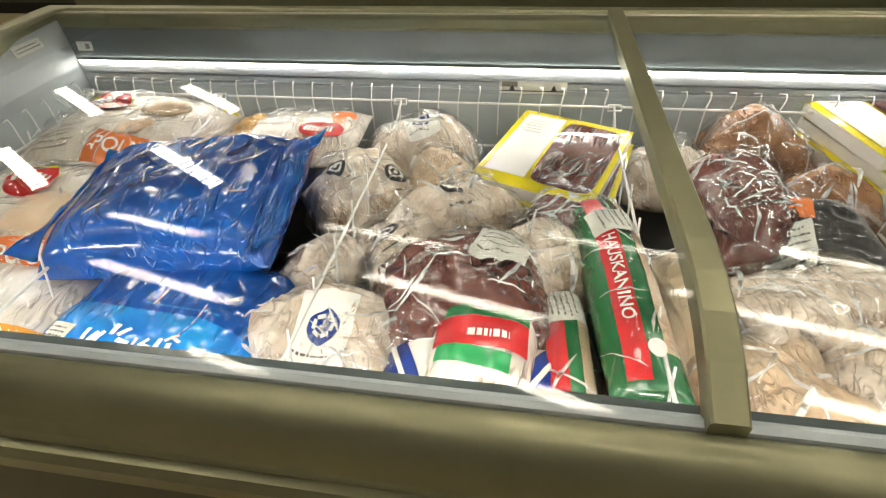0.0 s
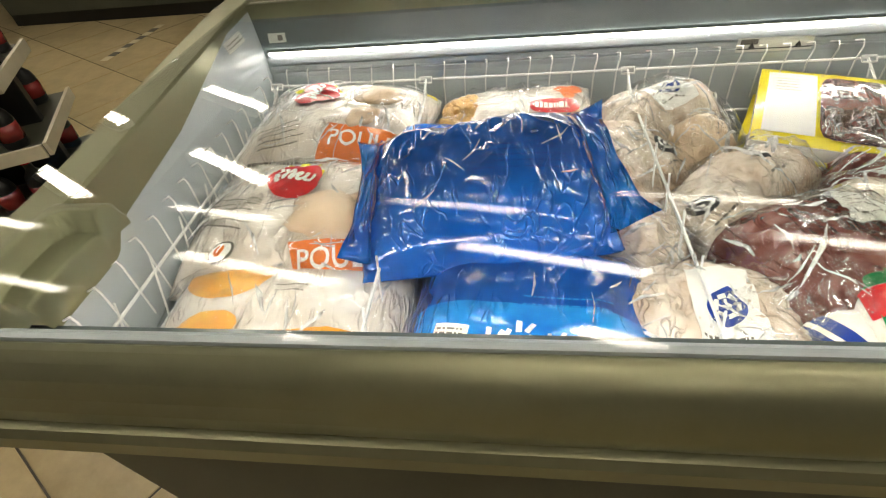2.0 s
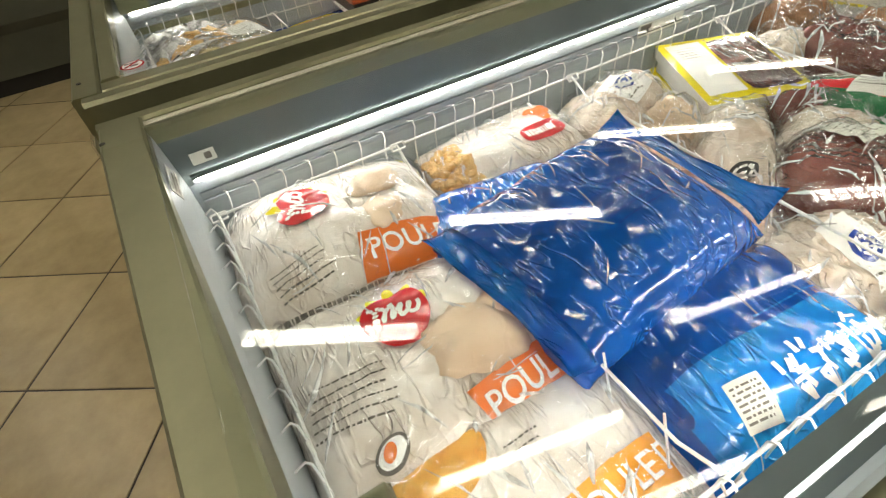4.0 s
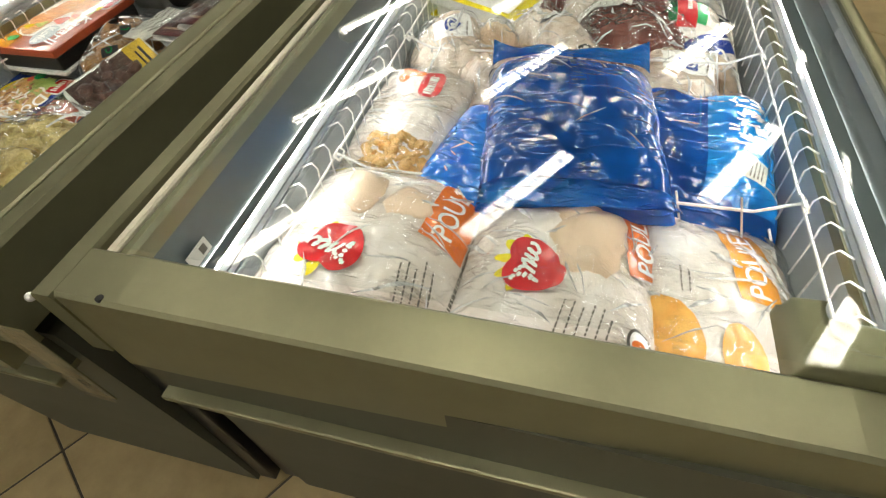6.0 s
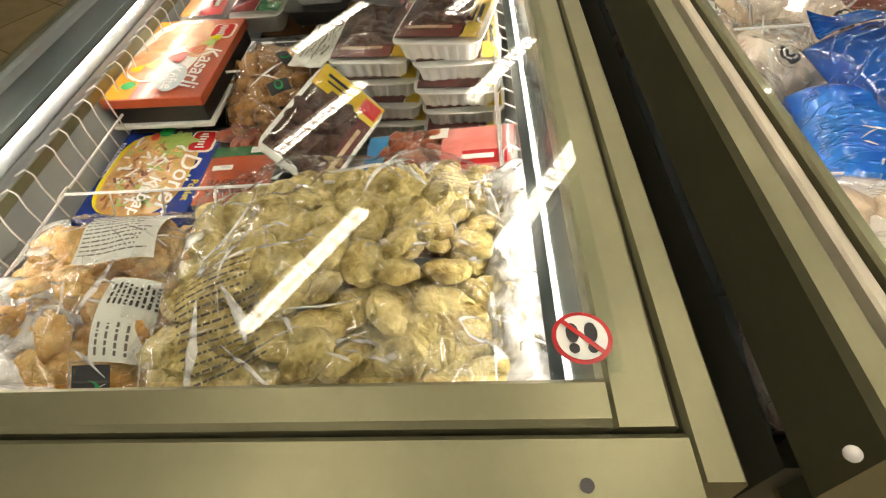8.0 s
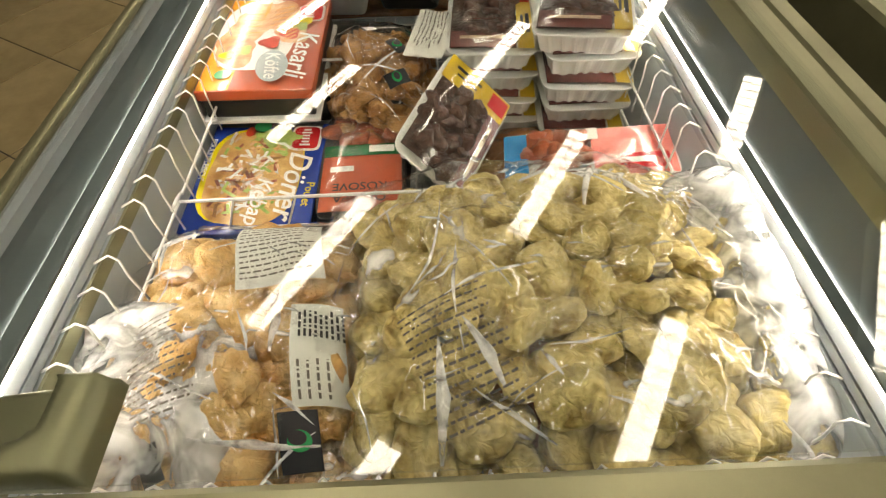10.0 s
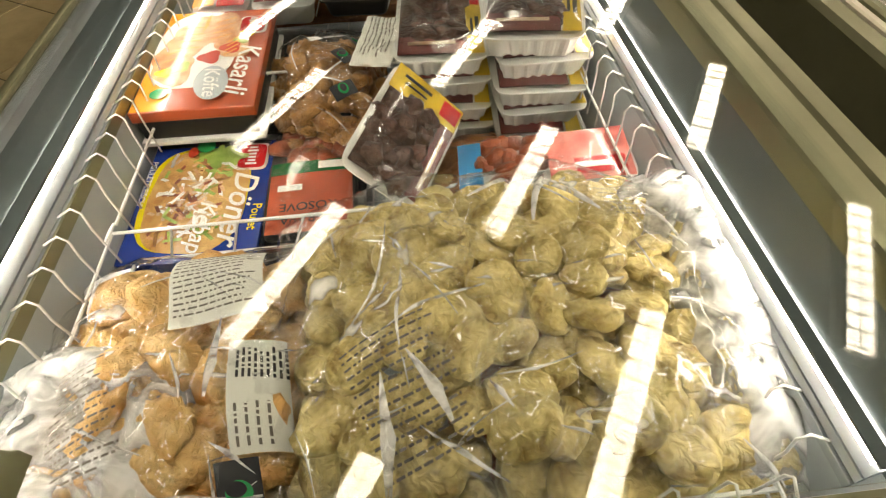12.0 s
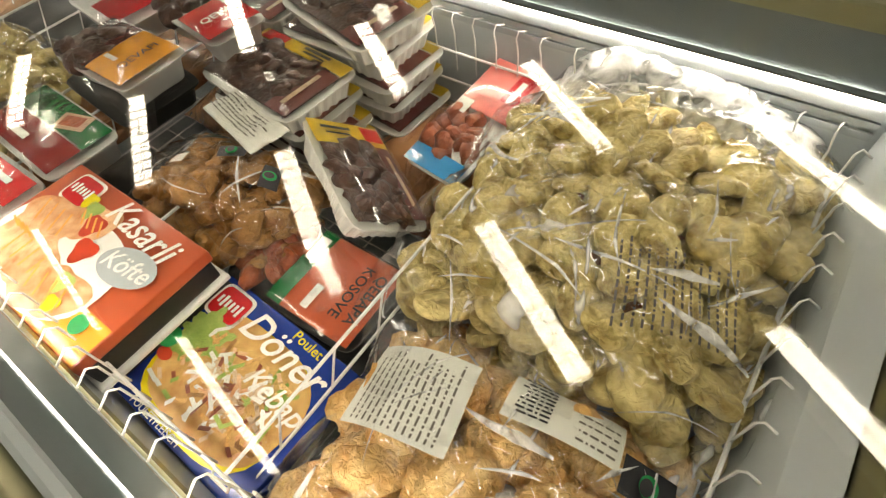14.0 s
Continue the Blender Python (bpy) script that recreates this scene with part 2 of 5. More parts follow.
M["patty"] = mat("grilled_patty_photo", (0.88, 0.62, 0.38), 0.35, color2=(0.55, 0.18, 0.05), scale=48, coat=0.3)
M["noodle"] = mat("sliced_meat_photo", (0.72, 0.46, 0.16), 0.35, color2=(0.45, 0.20, 0.05), scale=60, coat=0.3)
M["salad"] = mat("salad_photo", (0.20, 0.36, 0.05), 0.35, color2=(0.45, 0.55, 0.16), scale=70, coat=0.3)
M["tomato"] = mat("tomato_photo", (0.70, 0.06, 0.02), 0.3, var=0.3, scale=60, coat=0.3)
M["foam"] = mat("white_tray", (0.80, 0.80, 0.77), 0.4, var=0.06, scale=20)
M["alu"] = mat("foil_tray", (0.75, 0.75, 0.73), 0.3, metal=0.55, var=0.2, scale=60, bump=0.3, bump_scale=90)
M["maroon"] = mat("maroon_print", (0.26, 0.02, 0.02), 0.25, var=0.2, scale=25, coat=0.4)
M["darklabel"] = mat("dark_red_card", (0.15, 0.022, 0.016), 0.3, var=0.25, scale=30, coat=0.3)
M["brick"] = mat("brick_red_print", (0.52, 0.09, 0.03), 0.3, var=0.2, scale=25, coat=0.3)
M["pinkfade"] = mat("pale_red_print", (0.76, 0.13, 0.11), 0.28, color2=(0.82, 0.36, 0.30), scale=12, coat=0.3)
M["tile"] = mat("floor_tile", (0.43, 0.34, 0.18), 0.33, color2=(0.29, 0.225, 0.11), scale=9, bump=0.04, bump_scale=90)
M["grout"] = mat("floor_grout", (0.07, 0.06, 0.045), 0.8, var=0.3, scale=60)
M["wall"] = mat("shop_wall", (0.13, 0.125, 0.105), 0.7, var=0.12, scale=4)
M["ceiling"] = mat("ceiling_panel", (0.05, 0.048, 0.04), 0.8, var=0.12, scale=6)
M["lampbody"] = mat("lamp_housing", (0.7, 0.7, 0.66), 0.4, var=0.08, scale=20)
M["louvre"] = mat("lamp_louvre", (0.8, 0.8, 0.77), 0.4, var=0.1, scale=30)


# ---- mesh helpers ----
def part(name, bm, material, parent=None, label="", smooth=False):
    """Links a bmesh as one mesh object, under a thing or a part."""
    bmesh.ops.recalc_face_normals(bm, faces=bm.faces)
    me = bpy.data.meshes.new(name)
    bm.to_mesh(me)
    bm.free()
    me.materials.append(material)
    if smooth:
        for p in me.polygons:
            p.use_smooth = True
    ob = new(name, me)
    if parent:
        ob.parent = parent
    if label:
        tagged(ob, label)
    return ob


def thing(name, m, label, category, group="", kind=""):
    ob = new(name)
    ob.empty_display_size = 0.05
    ob.matrix_basis = m
    return tagged(ob, label, category, group, kind)


def box(bm, x0, x1, y0, y1, z0, z1):
    vs = [bm.verts.new(p) for p in ((x0, y0, z0), (x1, y0, z0), (x1, y1, z0), (x0, y1, z0), (x0, y0, z1), (x1, y0, z1), (x1, y1, z1), (x0, y1, z1))]
    for f in ((0, 3, 2, 1), (4, 5, 6, 7), (0, 1, 5, 4), (1, 2, 6, 5), (2, 3, 7, 6), (3, 0, 4, 7)):
        bm.faces.new([vs[i] for i in f])


def bbox(x0, x1, y0, y1, z0, z1, bevel=0.0, seg=2):
    bm = bmesh.new()
    box(bm, x0, x1, y0, y1, z0, z1)
    if bevel:
        bmesh.ops.bevel(bm, geom=bm.edges[:], offset=bevel, segments=seg, affect="EDGES", profile=0.6)
    return bm


def tube(bm, pts, r, sides=6):
    """A round wire along a line of points."""
    pts = [Vector(p) for p in pts]
    rings = []
    for i, p in enumerate(pts):
        d = (pts[min(i + 1, len(pts) - 1)] - pts[max(i - 1, 0)]).normalized()
        a = d.orthogonal().normalized() if abs(d.z) > 0.9 else d.cross(Vector((0, 0, 1))).normalized()
        b = d.cross(a)
        rings.append([bm.verts.new(p + r * (a * math.cos(k * 2 * math.pi / sides) + b * math.sin(k * 2 * math.pi / sides))) for k in range(sides)])
    for q0, q1 in zip(rings, rings[1:]):
        for k in range(sides):
            bm.faces.new((q0[k], q0[(k + 1) % sides], q1[(k + 1) % sides], q1[k]))
    bm.faces.new(rings[0])
    bm.faces.new(rings[-1][::-1])


def nz(x, y, s, seed=0.0):
    return noise.noise(Vector((x * s + seed * 7.31, y * s - seed * 3.17, seed * 1.7)))


def crease(x, y, s, seed=0.0):
    """Sharp folds, as in thin plastic."""
    return 1 - abs(nz(x, y, s, seed)) * 3


class Soft:
    """A soft filled bag: its height over its own plan, for the bag and the print on it."""

    grain = None

    def __init__(self, lx, ly, h, seed, wrinkle=0.004, lump=0.01, p=3.0, slope=(0, 0)):
        self.lx, self.ly, self.h, self.seed, self.wrinkle, self.lump, self.p, self.slope = lx, ly, h, seed, wrinkle, lump, p, slope

    def prof(self, u, v):
        a, b = min(1, abs(2 * u / self.lx)), min(1, abs(2 * v / self.ly))
        return max(0.0, (1 - a ** self.p)) ** 0.55 * max(0.0, (1 - b ** self.p)) ** 0.55

    def top(self, u, v):
        f = self.prof(u, v)
        if self.grain is not None:
            c, s = math.cos(self.grain), math.sin(self.grain)
            a, b = c * u + s * v, c * v - s * u
            some = max(0.0, nz(u, v, 7, self.seed + 5) * 2.2 + 0.35)
            folds_z = crease(a * 0.35, b, 8, self.seed + 3) * 0.6 + some * crease(a * 0.5 + b * 0.5, b - a * 0.5, 17, self.seed + 8) * 0.45 + some * crease(b * 0.5, a, 26, self.seed + 13) * 0.22 + nz(u, v, 8, self.seed + 2)
            return self.h * f + self.lump * f * nz(u, v, 9, self.seed) + self.wrinkle * (0.35 + 0.65 * f) * folds_z + self.slope[0] * u + self.slope[1] * v
        return (self.h * f + self.lump * f * nz(u, v, 9, self.seed) + self.wrinkle * (0.4 + 0.6 * f) * (crease(u, v, 11, self.seed + 3) * 0.8 + crease(v * 1.6, u, 24, self.seed + 8) * 0.45 + nz(u, v, 60, self.seed) * 0.25 + crease(u * 1.5 + v, v - u * 0.6, 38, self.seed + 11) * 0.22)
                + self.slope[0] * u + self.slope[1] * v)

    def bag(self, nx=52, ny=52, under=0.35):
        bm = bmesh.new()
        rows = []
        for j in range(ny + 1):
            row = []
            for i in range(nx + 1):
                u, v = (i / nx - 0.5) * self.lx, (j / ny - 0.5) * self.ly
                ed = 0.02 * self.lx * nz(v, u, 14, self.seed + 9)
                row.append(bm.verts.new((u + ed * abs(2 * u / self.lx) ** 2, v + 0.02 * self.ly * nz(u, v, 14, self.seed + 5) * abs(2 * v / self.ly) ** 2, self.top(u, v))))
            rows.append(row)
        for j in range(ny):
            for i in range(nx):
                bm.faces.new((rows[j][i], rows[j][i + 1], rows[j + 1][i + 1], rows[j + 1][i]))
        bot = {}
        for j in range(0, ny + 1):
            for i in range(0, nx + 1):
                if i in (0, nx) or j in (0, ny):
                    bot[i, j] = rows[j][i]
                else:
                    u, v = (i / nx - 0.5) * self.lx, (j / ny - 0.5) * self.ly
                    bot[i, j] = bm.verts.new((u, v, -under * self.h * self.prof(u, v) - 0.002 + self.slope[0] * u + self.slope[1] * v))
        for j in range(ny):
            for i in range(nx):
                try:
                    bm.faces.new((bot[i, j], bot[i, j + 1], bot[i + 1, j + 1], bot[i + 1, j]))
                except ValueError:
                    pass
        return bm

    # print laid on the bag
    def spot(self, rad, u, v, rot=0, rings=6, n=40, lift=0.002):
        """A filled outline r(angle) round (u, v)."""
        bm = bmesh.new()
        c, s = math.cos(radians(rot)), math.sin(radians(rot))

        def put(r, a):
            x, y = r * math.cos(a), r * math.sin(a)
            x, y = u + c * x - s * y, v + s * x + c * y
            return bm.verts.new((x, y, self.top(x, y) + lift))
        mid = put(0, 0)
        old = None
        for k in range(1, rings + 1):
            ring = [put(rad(2 * math.pi * i / n) * k / rings, 2 * math.pi * i / n) for i in range(n)]
            for i in range(n):
                if old is None:
                    bm.faces.new((mid, ring[i], ring[(i + 1) % n]))
                else:
                    bm.faces.new((old[i], ring[i], ring[(i + 1) % n], old[(i + 1) % n]))
            old = ring
        return bm

    def rect(self, w, h, u, v, rot=0, lift=0.002, step=0.008, bm=None, skew=0.0):
        bm = bm or bmesh.new()
        c, s = math.cos(radians(rot)), math.sin(radians(rot))
        nx, ny = max(1, round(w / step)), max(1, round(h / step))
        g = []
        for j in range(ny + 1):
            row = []
            for i in range(nx + 1):
                y = (j / ny - 0.5) * h
                x = (i / nx - 0.5) * w + skew * y
                x, y = u + c * x - s * y, v + s * x + c * y
                row.append(bm.verts.new((x, y, self.top(x, y) + lift)))
            g.append(row)
        for j in range(ny):
            for i in range(nx):
                bm.faces.new((g[j][i], g[j][i + 1], g[j + 1][i + 1], g[j + 1][i]))
        return bm

    def bars(self, w, h, rows, u, v, rot=0, lift=0.003, seed=1, fill=0.4):
        """Lines of small unreadable print."""
        rng = random.Random(seed)
        bm = bmesh.new()
        c, s = math.cos(radians(rot)), math.sin(radians(rot))
        for k in range(rows):
            y = h * (0.5 - (k + 0.5) / rows)
            x = -w / 2
            end = w / 2 * rng.uniform(0.6, 1.0)
            while x < end:
                l = min(rng.uniform(0.002, 0.010), end - x)
                cx = x + l / 2
                self.rect(l, min(h / rows * fill, 0.0024) if rows > 1 else h / rows * fill, u + c * cx - s * y, v + s * cx + c * y, rot, lift, 0.02, bm)
                x += l + 0.0022
        return bm

    def text(self, words, size, u, v, rot=0, lift=0.0035, shear=0.0, wide=1.0):
        cu = bpy.data.curves.new("lettering", "FONT")
        cu.body, cu.size, cu.align_x, cu.align_y, cu.shear = words, size, "CENTER", "CENTER", shear
        cu.resolution_u, cu.offset = 3, size * 0.012
        ob = bpy.data.objects.new("lettering", cu)
        me = bpy.data.meshes.new_from_object(ob)
        bm = bmesh.new()
        bm.from_mesh(me)
        bpy.data.objects.remove(ob)
        bpy.data.curves.remove(cu)
        bpy.data.meshes.remove(me)
        c, s = math.cos(radians(rot)), math.sin(radians(rot))
        for w in bm.verts:
            x, y = w.co.x * wide, w.co.y
            x, y = u + c * x - s * y, v + s * x + c * y
            w.co = (x, y, self.top(x, y) + lift)
        return bm


class Flat(Soft):
    """The same print helpers on a flat or gently domed lid at height z."""

    def __init__(self, z, dome=0.0, lx=0.2, ly=0.15, seed=0):
        self.lx, self.ly, self.h, self.seed, self.wrinkle, self.lump, self.p, self.slope = lx, ly, dome, seed, 0, 0, 3.0, (0, 0)
        self.z = z

    def top(self, u, v):
        return self.z + self.h * self.prof(u, v)


def oval(a, b):
    return lambda t: a * b / math.hypot(b * math.cos(t), a * math.sin(t))


def heart(s):
    return lambda t: s * (0.78 + 0.22 * abs(math.cos(t)) - 0.22 * max(0, math.sin(t)) ** 6 + 0.25 * max(0, -math.sin(t)) ** 5)


def rounded(w, h, p=6):
    return lambda t: 1 / ((abs(math.cos(t)) / (w / 2)) ** p + (abs(math.sin(t)) / (h / 2)) ** p) ** (1 / p)


def lump_mesh(name, material, r, flat, seed, sub=2, rough=0.18, freq=2.2):
    """A knobbly piece of food."""
    bm = bmesh.new()
    bmesh.ops.create_icosphere(bm, subdivisions=sub, radius=1)
    off = Vector((seed * 3.7, seed * 1.3, -seed * 2.1))
    for w in bm.verts:
        d = 1 + rough * noise.noise(w.co * freq + off) * 1.6 + 0.07 * noise.noise(w.co * 6 + off)
        w.co = Vector((w.co.x * r * d, w.co.y * r * d * 0.82, w.co.z * r * flat * d))
    me = bpy.data.meshes.new(name)
    bm.to_mesh(me)
    bm.free()
    me.materials.append(material)
    for p in me.polygons:
        p.use_smooth = True
    return me


def piece(name, me, m, parent):
    ob = new(name, me)
    ob.parent = parent
    ob.matrix_basis = m
    return ob


# ---- room ----
X0, X1, Y0, Y1, ZC = -5.5, 7.5, -4.0, 7.5, 2.9
for nm, b in (("wall_west", (X0 - 0.15, X0, Y0, Y1)), ("wall_east", (X1, X1 + 0.15, Y0, Y1)),
              ("wall_south", (X0 - 0.15, X1 + 0.15, Y0 - 0.15, Y0)), ("wall_north", (X0 - 0.15, X1 + 0.15, Y1, Y1 + 0.15))):
    tagged(part(nm, bbox(b[0], b[1], b[2], b[3], -0.2, ZC), M["wall"]), "plain painted shop wall", "wall", kind="structure")
tagged(part("ceiling", bbox(X0 - 0.15, X1 + 0.15, Y0 - 0.15, Y1 + 0.15, ZC, ZC + 0.15), M["ceiling"]), "dull suspended ceiling above the freezers", "ceiling", kind="structure")
floor = tagged(part("floor", bbox(X0 - 0.15, X1 + 0.15, Y0 - 0.15, Y1 + 0.15, -0.25, -0.004), M["grout"]), "beige square tiled shop floor with dark joints", "floor", kind="structure")


def tube_lamp():
    la = thing("ceiling_lamp", pose(0, 0, 0), "long white louvred tube lamp on the ceiling", "lamp", "rows of ceiling lamps")
    bm = bmesh.new()
    box(bm, -0.53, 0.53, -0.085, 0.085, 0.035, 0.10)
    part("housing", bm, M["lampbody"], la)
    part("light_panel", bbox(-0.50, 0.50, -0.062, 0.062, 0.012, 0.034), M["tube"], la)
    for k in range(11):
        x = -0.5 + k * 0.1
        part("louvre", bbox(x - 0.0028, x + 0.0028, -0.062, 0.062, -0.004, 0.009), M["louvre"], la)
    for y in (-0.07, 0.07):
        part("side_rail", bbox(-0.52, 0.52, y - 0.007, y + 0.007, -0.006, 0.035), M["lampbody"], la)
    part("centre_rail", bbox(-0.50, 0.50, -0.0015, 0.0015, -0.002, 0.0085), M["louvre"], la)
    return la


lamp = None
for i in range(-3, 5):
    for j in range(-3, 4):
        cx, cy = 0.76 + 1.46 * i - 0.54 * j, 0.77 + 0.17 * i + 1.40 * j
        # lamps past cy 2.95 at low cx are added to brighten the far floor
        if not (-3.8 < cx < 5.6 and -1.9 < cy < 6.0 and (cy < 2.95 or (cx < -0.9 and cy > 2.9))):
            continue
        m = pose(cx, cy, 2.80, 0, 0, -32)
        if lamp is None:
            lamp = tube_lamp()
            lamp.matrix_basis = m
        else:
            copy_thing(lamp, m)

# ---- chest freezers ----
W, RIM, GLASS = 0.887, 0.902, 0.909
V_FLAT, R_BEND, V_FRONT = 0.700, 0.27, 0.848


def lid_z(v):
    """Height of the lid glass over the freezer's depth: flat, then bent down to the front."""
    if v <= V_FLAT:
        return GLASS
    return GLASS - R_BEND + math.sqrt(R_BEND ** 2 - (v - V_FLAT) ** 2)


def freezer(x0, y0, sign, length, label, grooved=False):
    """A chest freezer with its back edge at y0, front towards sign, bent sliding glass lids."""
    fz = thing("chest_freezer", pose(x0, y0, 0), label, "freezer", "chest freezers")

    def P(u, v, z):
        return (u, sign * v, z)

    def ext(name, prof, u0, u1, material, lab="", smooth=False, parent=None):
        bm = bmesh.new()
        a = [bm.verts.new(P(u0, v, z)) for v, z in prof]
        b = [bm.verts.new(P(u1, v, z)) for v, z in prof]
        n = len(prof)
        for k in range(n):
            bm.faces.new((a[k], a[(k + 1) % n], b[(k + 1) % n], b[k]))
        bm.faces.new(a)
        bm.faces.new(b)
        return part(name, bm, material, parent or fz, lab, smooth)

    def blk(name, u0, u1, v0, v1, z0, z1, material, bevel=0.0, lab="", parent=None):
        ya, yb = sorted((sign * v0, sign * v1))
        return part(name, bbox(u0, u1, ya, yb, z0, z1, bevel), material, parent or fz, lab)

    L = length
    # cabinet
    blk("plinth", 0.125, L - 0.125, 0.014, 0.72, 0.0, 0.10, M["black"])
    bm = bmesh.new()
    rings = []
    for z, a, v0, v1, ch in ((0.10, 0.055, 0.014, 0.755, 0.10), (0.34, 0.048, 0.010, 0.785, 0.10), (0.40, 0.045, 0.010, 0.825, 0.08), (0.769, 0.03, 0.006, 0.84, 0.03)):
        rings.append([bm.verts.new(P(*p)) for p in ((a, v0, z), (L - a, v0, z), (L - a, v1 - ch * 2.2, z), (L - a - ch, v1, z), (a + ch, v1, z), (a, v1 - ch * 2.2, z))])
    for r0, r1 in zip(rings, rings[1:]):
        for k in range(6):
            bm.faces.new((r0[k], r0[(k + 1) % 6], r1[(k + 1) % 6], r1[k]))
    bm.faces.new(rings[0])
    part("cabinet", bm, M["body"], fz, "dark grey insulated cabinet")
    # made-up black panel, stands in for the shade between the freezers
    blk("gap_blocker", 0.06, L - 0.06, -0.036, 0.004, 0.12, 0.70, M["black"], 0.004, "added black panel that keeps the gap behind the cabinet dark")
    # inner liner
    bm = bmesh.new()
    iv0, iv1, iu0, iu1 = 0.078, 0.808, 0.076, L - 0.076
    top = [bm.verts.new(P(*p)) for p in ((iu0 - 0.012, iv0 - 0.012, 0.89), (iu1 + 0.012, iv0 - 0.012, 0.89), (iu1 + 0.012, iv1 + 0.033, 0.852), (iu0 - 0.012, iv1 + 0.033, 0.852))]
    mid = [bm.verts.new(P(*p)) for p in ((iu0, iv0, 0.80), (iu1, iv0, 0.80), (iu1, iv1, 0.80), (iu0, iv1, 0.80))]
    low = [bm.verts.new(P(*p)) for p in ((iu0 + 0.01, iv0 + 0.01, 0.42), (iu1 - 0.01, iv0 + 0.01, 0.42), (iu1 - 0.01, iv1 - 0.01, 0.42), (iu0 + 0.01, iv1 - 0.01, 0.42))]
    # long collar sides painted in the shaded tone, ends in the lit one
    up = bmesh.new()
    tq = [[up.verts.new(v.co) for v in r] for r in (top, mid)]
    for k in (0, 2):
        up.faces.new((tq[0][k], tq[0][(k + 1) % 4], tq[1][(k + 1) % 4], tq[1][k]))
    part("liner_collar", up, M["shaded_liner"], fz, "liner collar under the lids, shade put into its dark grey")
    for k in (1, 3):
        up = bmesh.new()
        up.faces.new([up.verts.new(c) for c in (top[k].co, top[(k + 1) % 4].co, mid[(k + 1) % 4].co, mid[k].co)])
        part("end_collar", up, M["liner"], fz, "end collar in pale blue-grey, the lit tone of the same collar")
    bmesh.ops.delete(bm, geom=top, context="VERTS")
    for k in range(4):
        bm.faces.new((mid[k], mid[(k + 1) % 4], low[(k + 1) % 4], low[k]))
    bm.faces.new(low)
    part("liner", bm, M["liner"], fz, "pale grey moulded inner liner")
    # back rails
    ext("back_bar", [(0, 0.80), (0, 0.895), (0.004, RIM), (0.024, RIM), (0.027, 0.897), (0.027, 0.80)], 0.0, L, M["frame"])
    ext("groove", [(0.027, 0.80), (0.027, 0.884), (0.062, 0.884), (0.062, 0.80)], 0.03, L - 0.03, M["groove"])
    if grooved:
        ext("inner_bar", [(0.0305, 0.8845), (0.0305, 0.900), (0.033, 0.9025), (0.0655, 0.9025), (0.068, 0.899), (0.068, 0.872)], 0.031, L - 0.055, M["frame"])
    else:
        ext("slide_rail", [(0.037, 0.8845), (0.037, 0.898), (0.0395, 0.9), (0.0465, 0.9), (0.049, 0.898), (0.049, 0.8845)], 0.05, L - 0.05, M["rail"], "cream sliding rail")
        ext("inner_bar", [(0.055, 0.8845), (0.055, 0.899), (0.058, 0.902), (0.066, 0.902), (0.068, 0.896), (0.068, 0.872)], 0.055, L - 0.055, M["frame"])
    # front rim with rounded nose and bumper
    ext("front_rim", [(0.842, 0.77), (0.842, 0.856), (0.848, 0.862), (0.856, 0.863), (0.866, 0.859), (0.876, 0.848), (0.883, 0.832), (0.886, 0.816), (0.886, 0.800), (0.882, 0.796), (0.882, 0.77)], 0.0, L, M["frame"], "rounded grey front rim", True)
    ext("bumper", [(0.80, 0.752), (0.80, 0.7695), (0.882, 0.7695), (0.882, 0.7955), (0.892, 0.7945), (0.897, 0.786), (0.897, 0.768), (0.890, 0.757)], 0.004, L - 0.004, M["frame"], "ribbed bumper strip")
    ext("seal", [(0.830, 0.846), (0.830, 0.858), (0.836, 0.862), (0.8415, 0.860), (0.8415, 0.846)], 0.07, L - 0.07, M["liner"])
    # end frames
    def bent(name, ua, ub, v0, v1, up, low, material, n=24, fall=0.0, shift=0.0):
        bm = bmesh.new()
        g = []
        for i in range(n + 1):
            v = v0 + (v1 - v0) * i / n
            z = max(lid_z(v) - GLASS + up - fall * min(1, max(0, v - 0.10) / 0.55), RIM - 0.044 + 0.003 * (v1 - v))
            ush = shift * min(1, max(0, v - 0.10) / 0.55)
            g.append([bm.verts.new(P(u + ush, v, zz)) for u, zz in ((ua, low), (ua, z - 0.004), (ua + 0.004, z), (ub - 0.004, z), (ub, z - 0.004), (ub, low))])
        for p0, p1 in zip(g, g[1:]):
            for i in range(6):
                bm.faces.new((p0[i], p0[(i + 1) % 6], p1[(i + 1) % 6], p1[i]))
        bm.faces.new(g[0])
        bm.faces.new(g[-1])
        return part(name, bm, material, fz)

    for e in (0, 1):
        a, b = (0.0, 0.062) if e == 0 else (L - 0.062, L)
        if e == 0 and not grooved:
            bent("end_frame", a + 0.002, b, 0.0275, 0.841, RIM + 0.002, 0.77, M["frame"], 24, 0.035, 0.015)
        elif grooved and e == 0:
            bent("end_frame", a - 0.016, a + 0.028, 0.0275, 0.841, RIM + 0.001, 0.76, M["frame"])
            bent("end_frame", a + 0.031, b, 0.0695, 0.841, RIM + 0.004, 0.80, M["frame"])
            bent("groove", a + 0.0282, a + 0.0308, 0.03, 0.841, RIM - 0.012, 0.80, M["groove"])
        else:
            bent("end_frame", a, b, 0.0275, 0.841, RIM + 0.003, 0.80, M["frame"])
        blk("end_skirt", a + 0.01 if e == 0 else a, b if e == 0 else b - 0.01, 0.03, 0.835, 0.70, 0.7995 if not (grooved and e == 0) else 0.7595, M["frame_dark"])
        lip = (a - 0.006, b) if e == 0 else (a, b + 0.006)
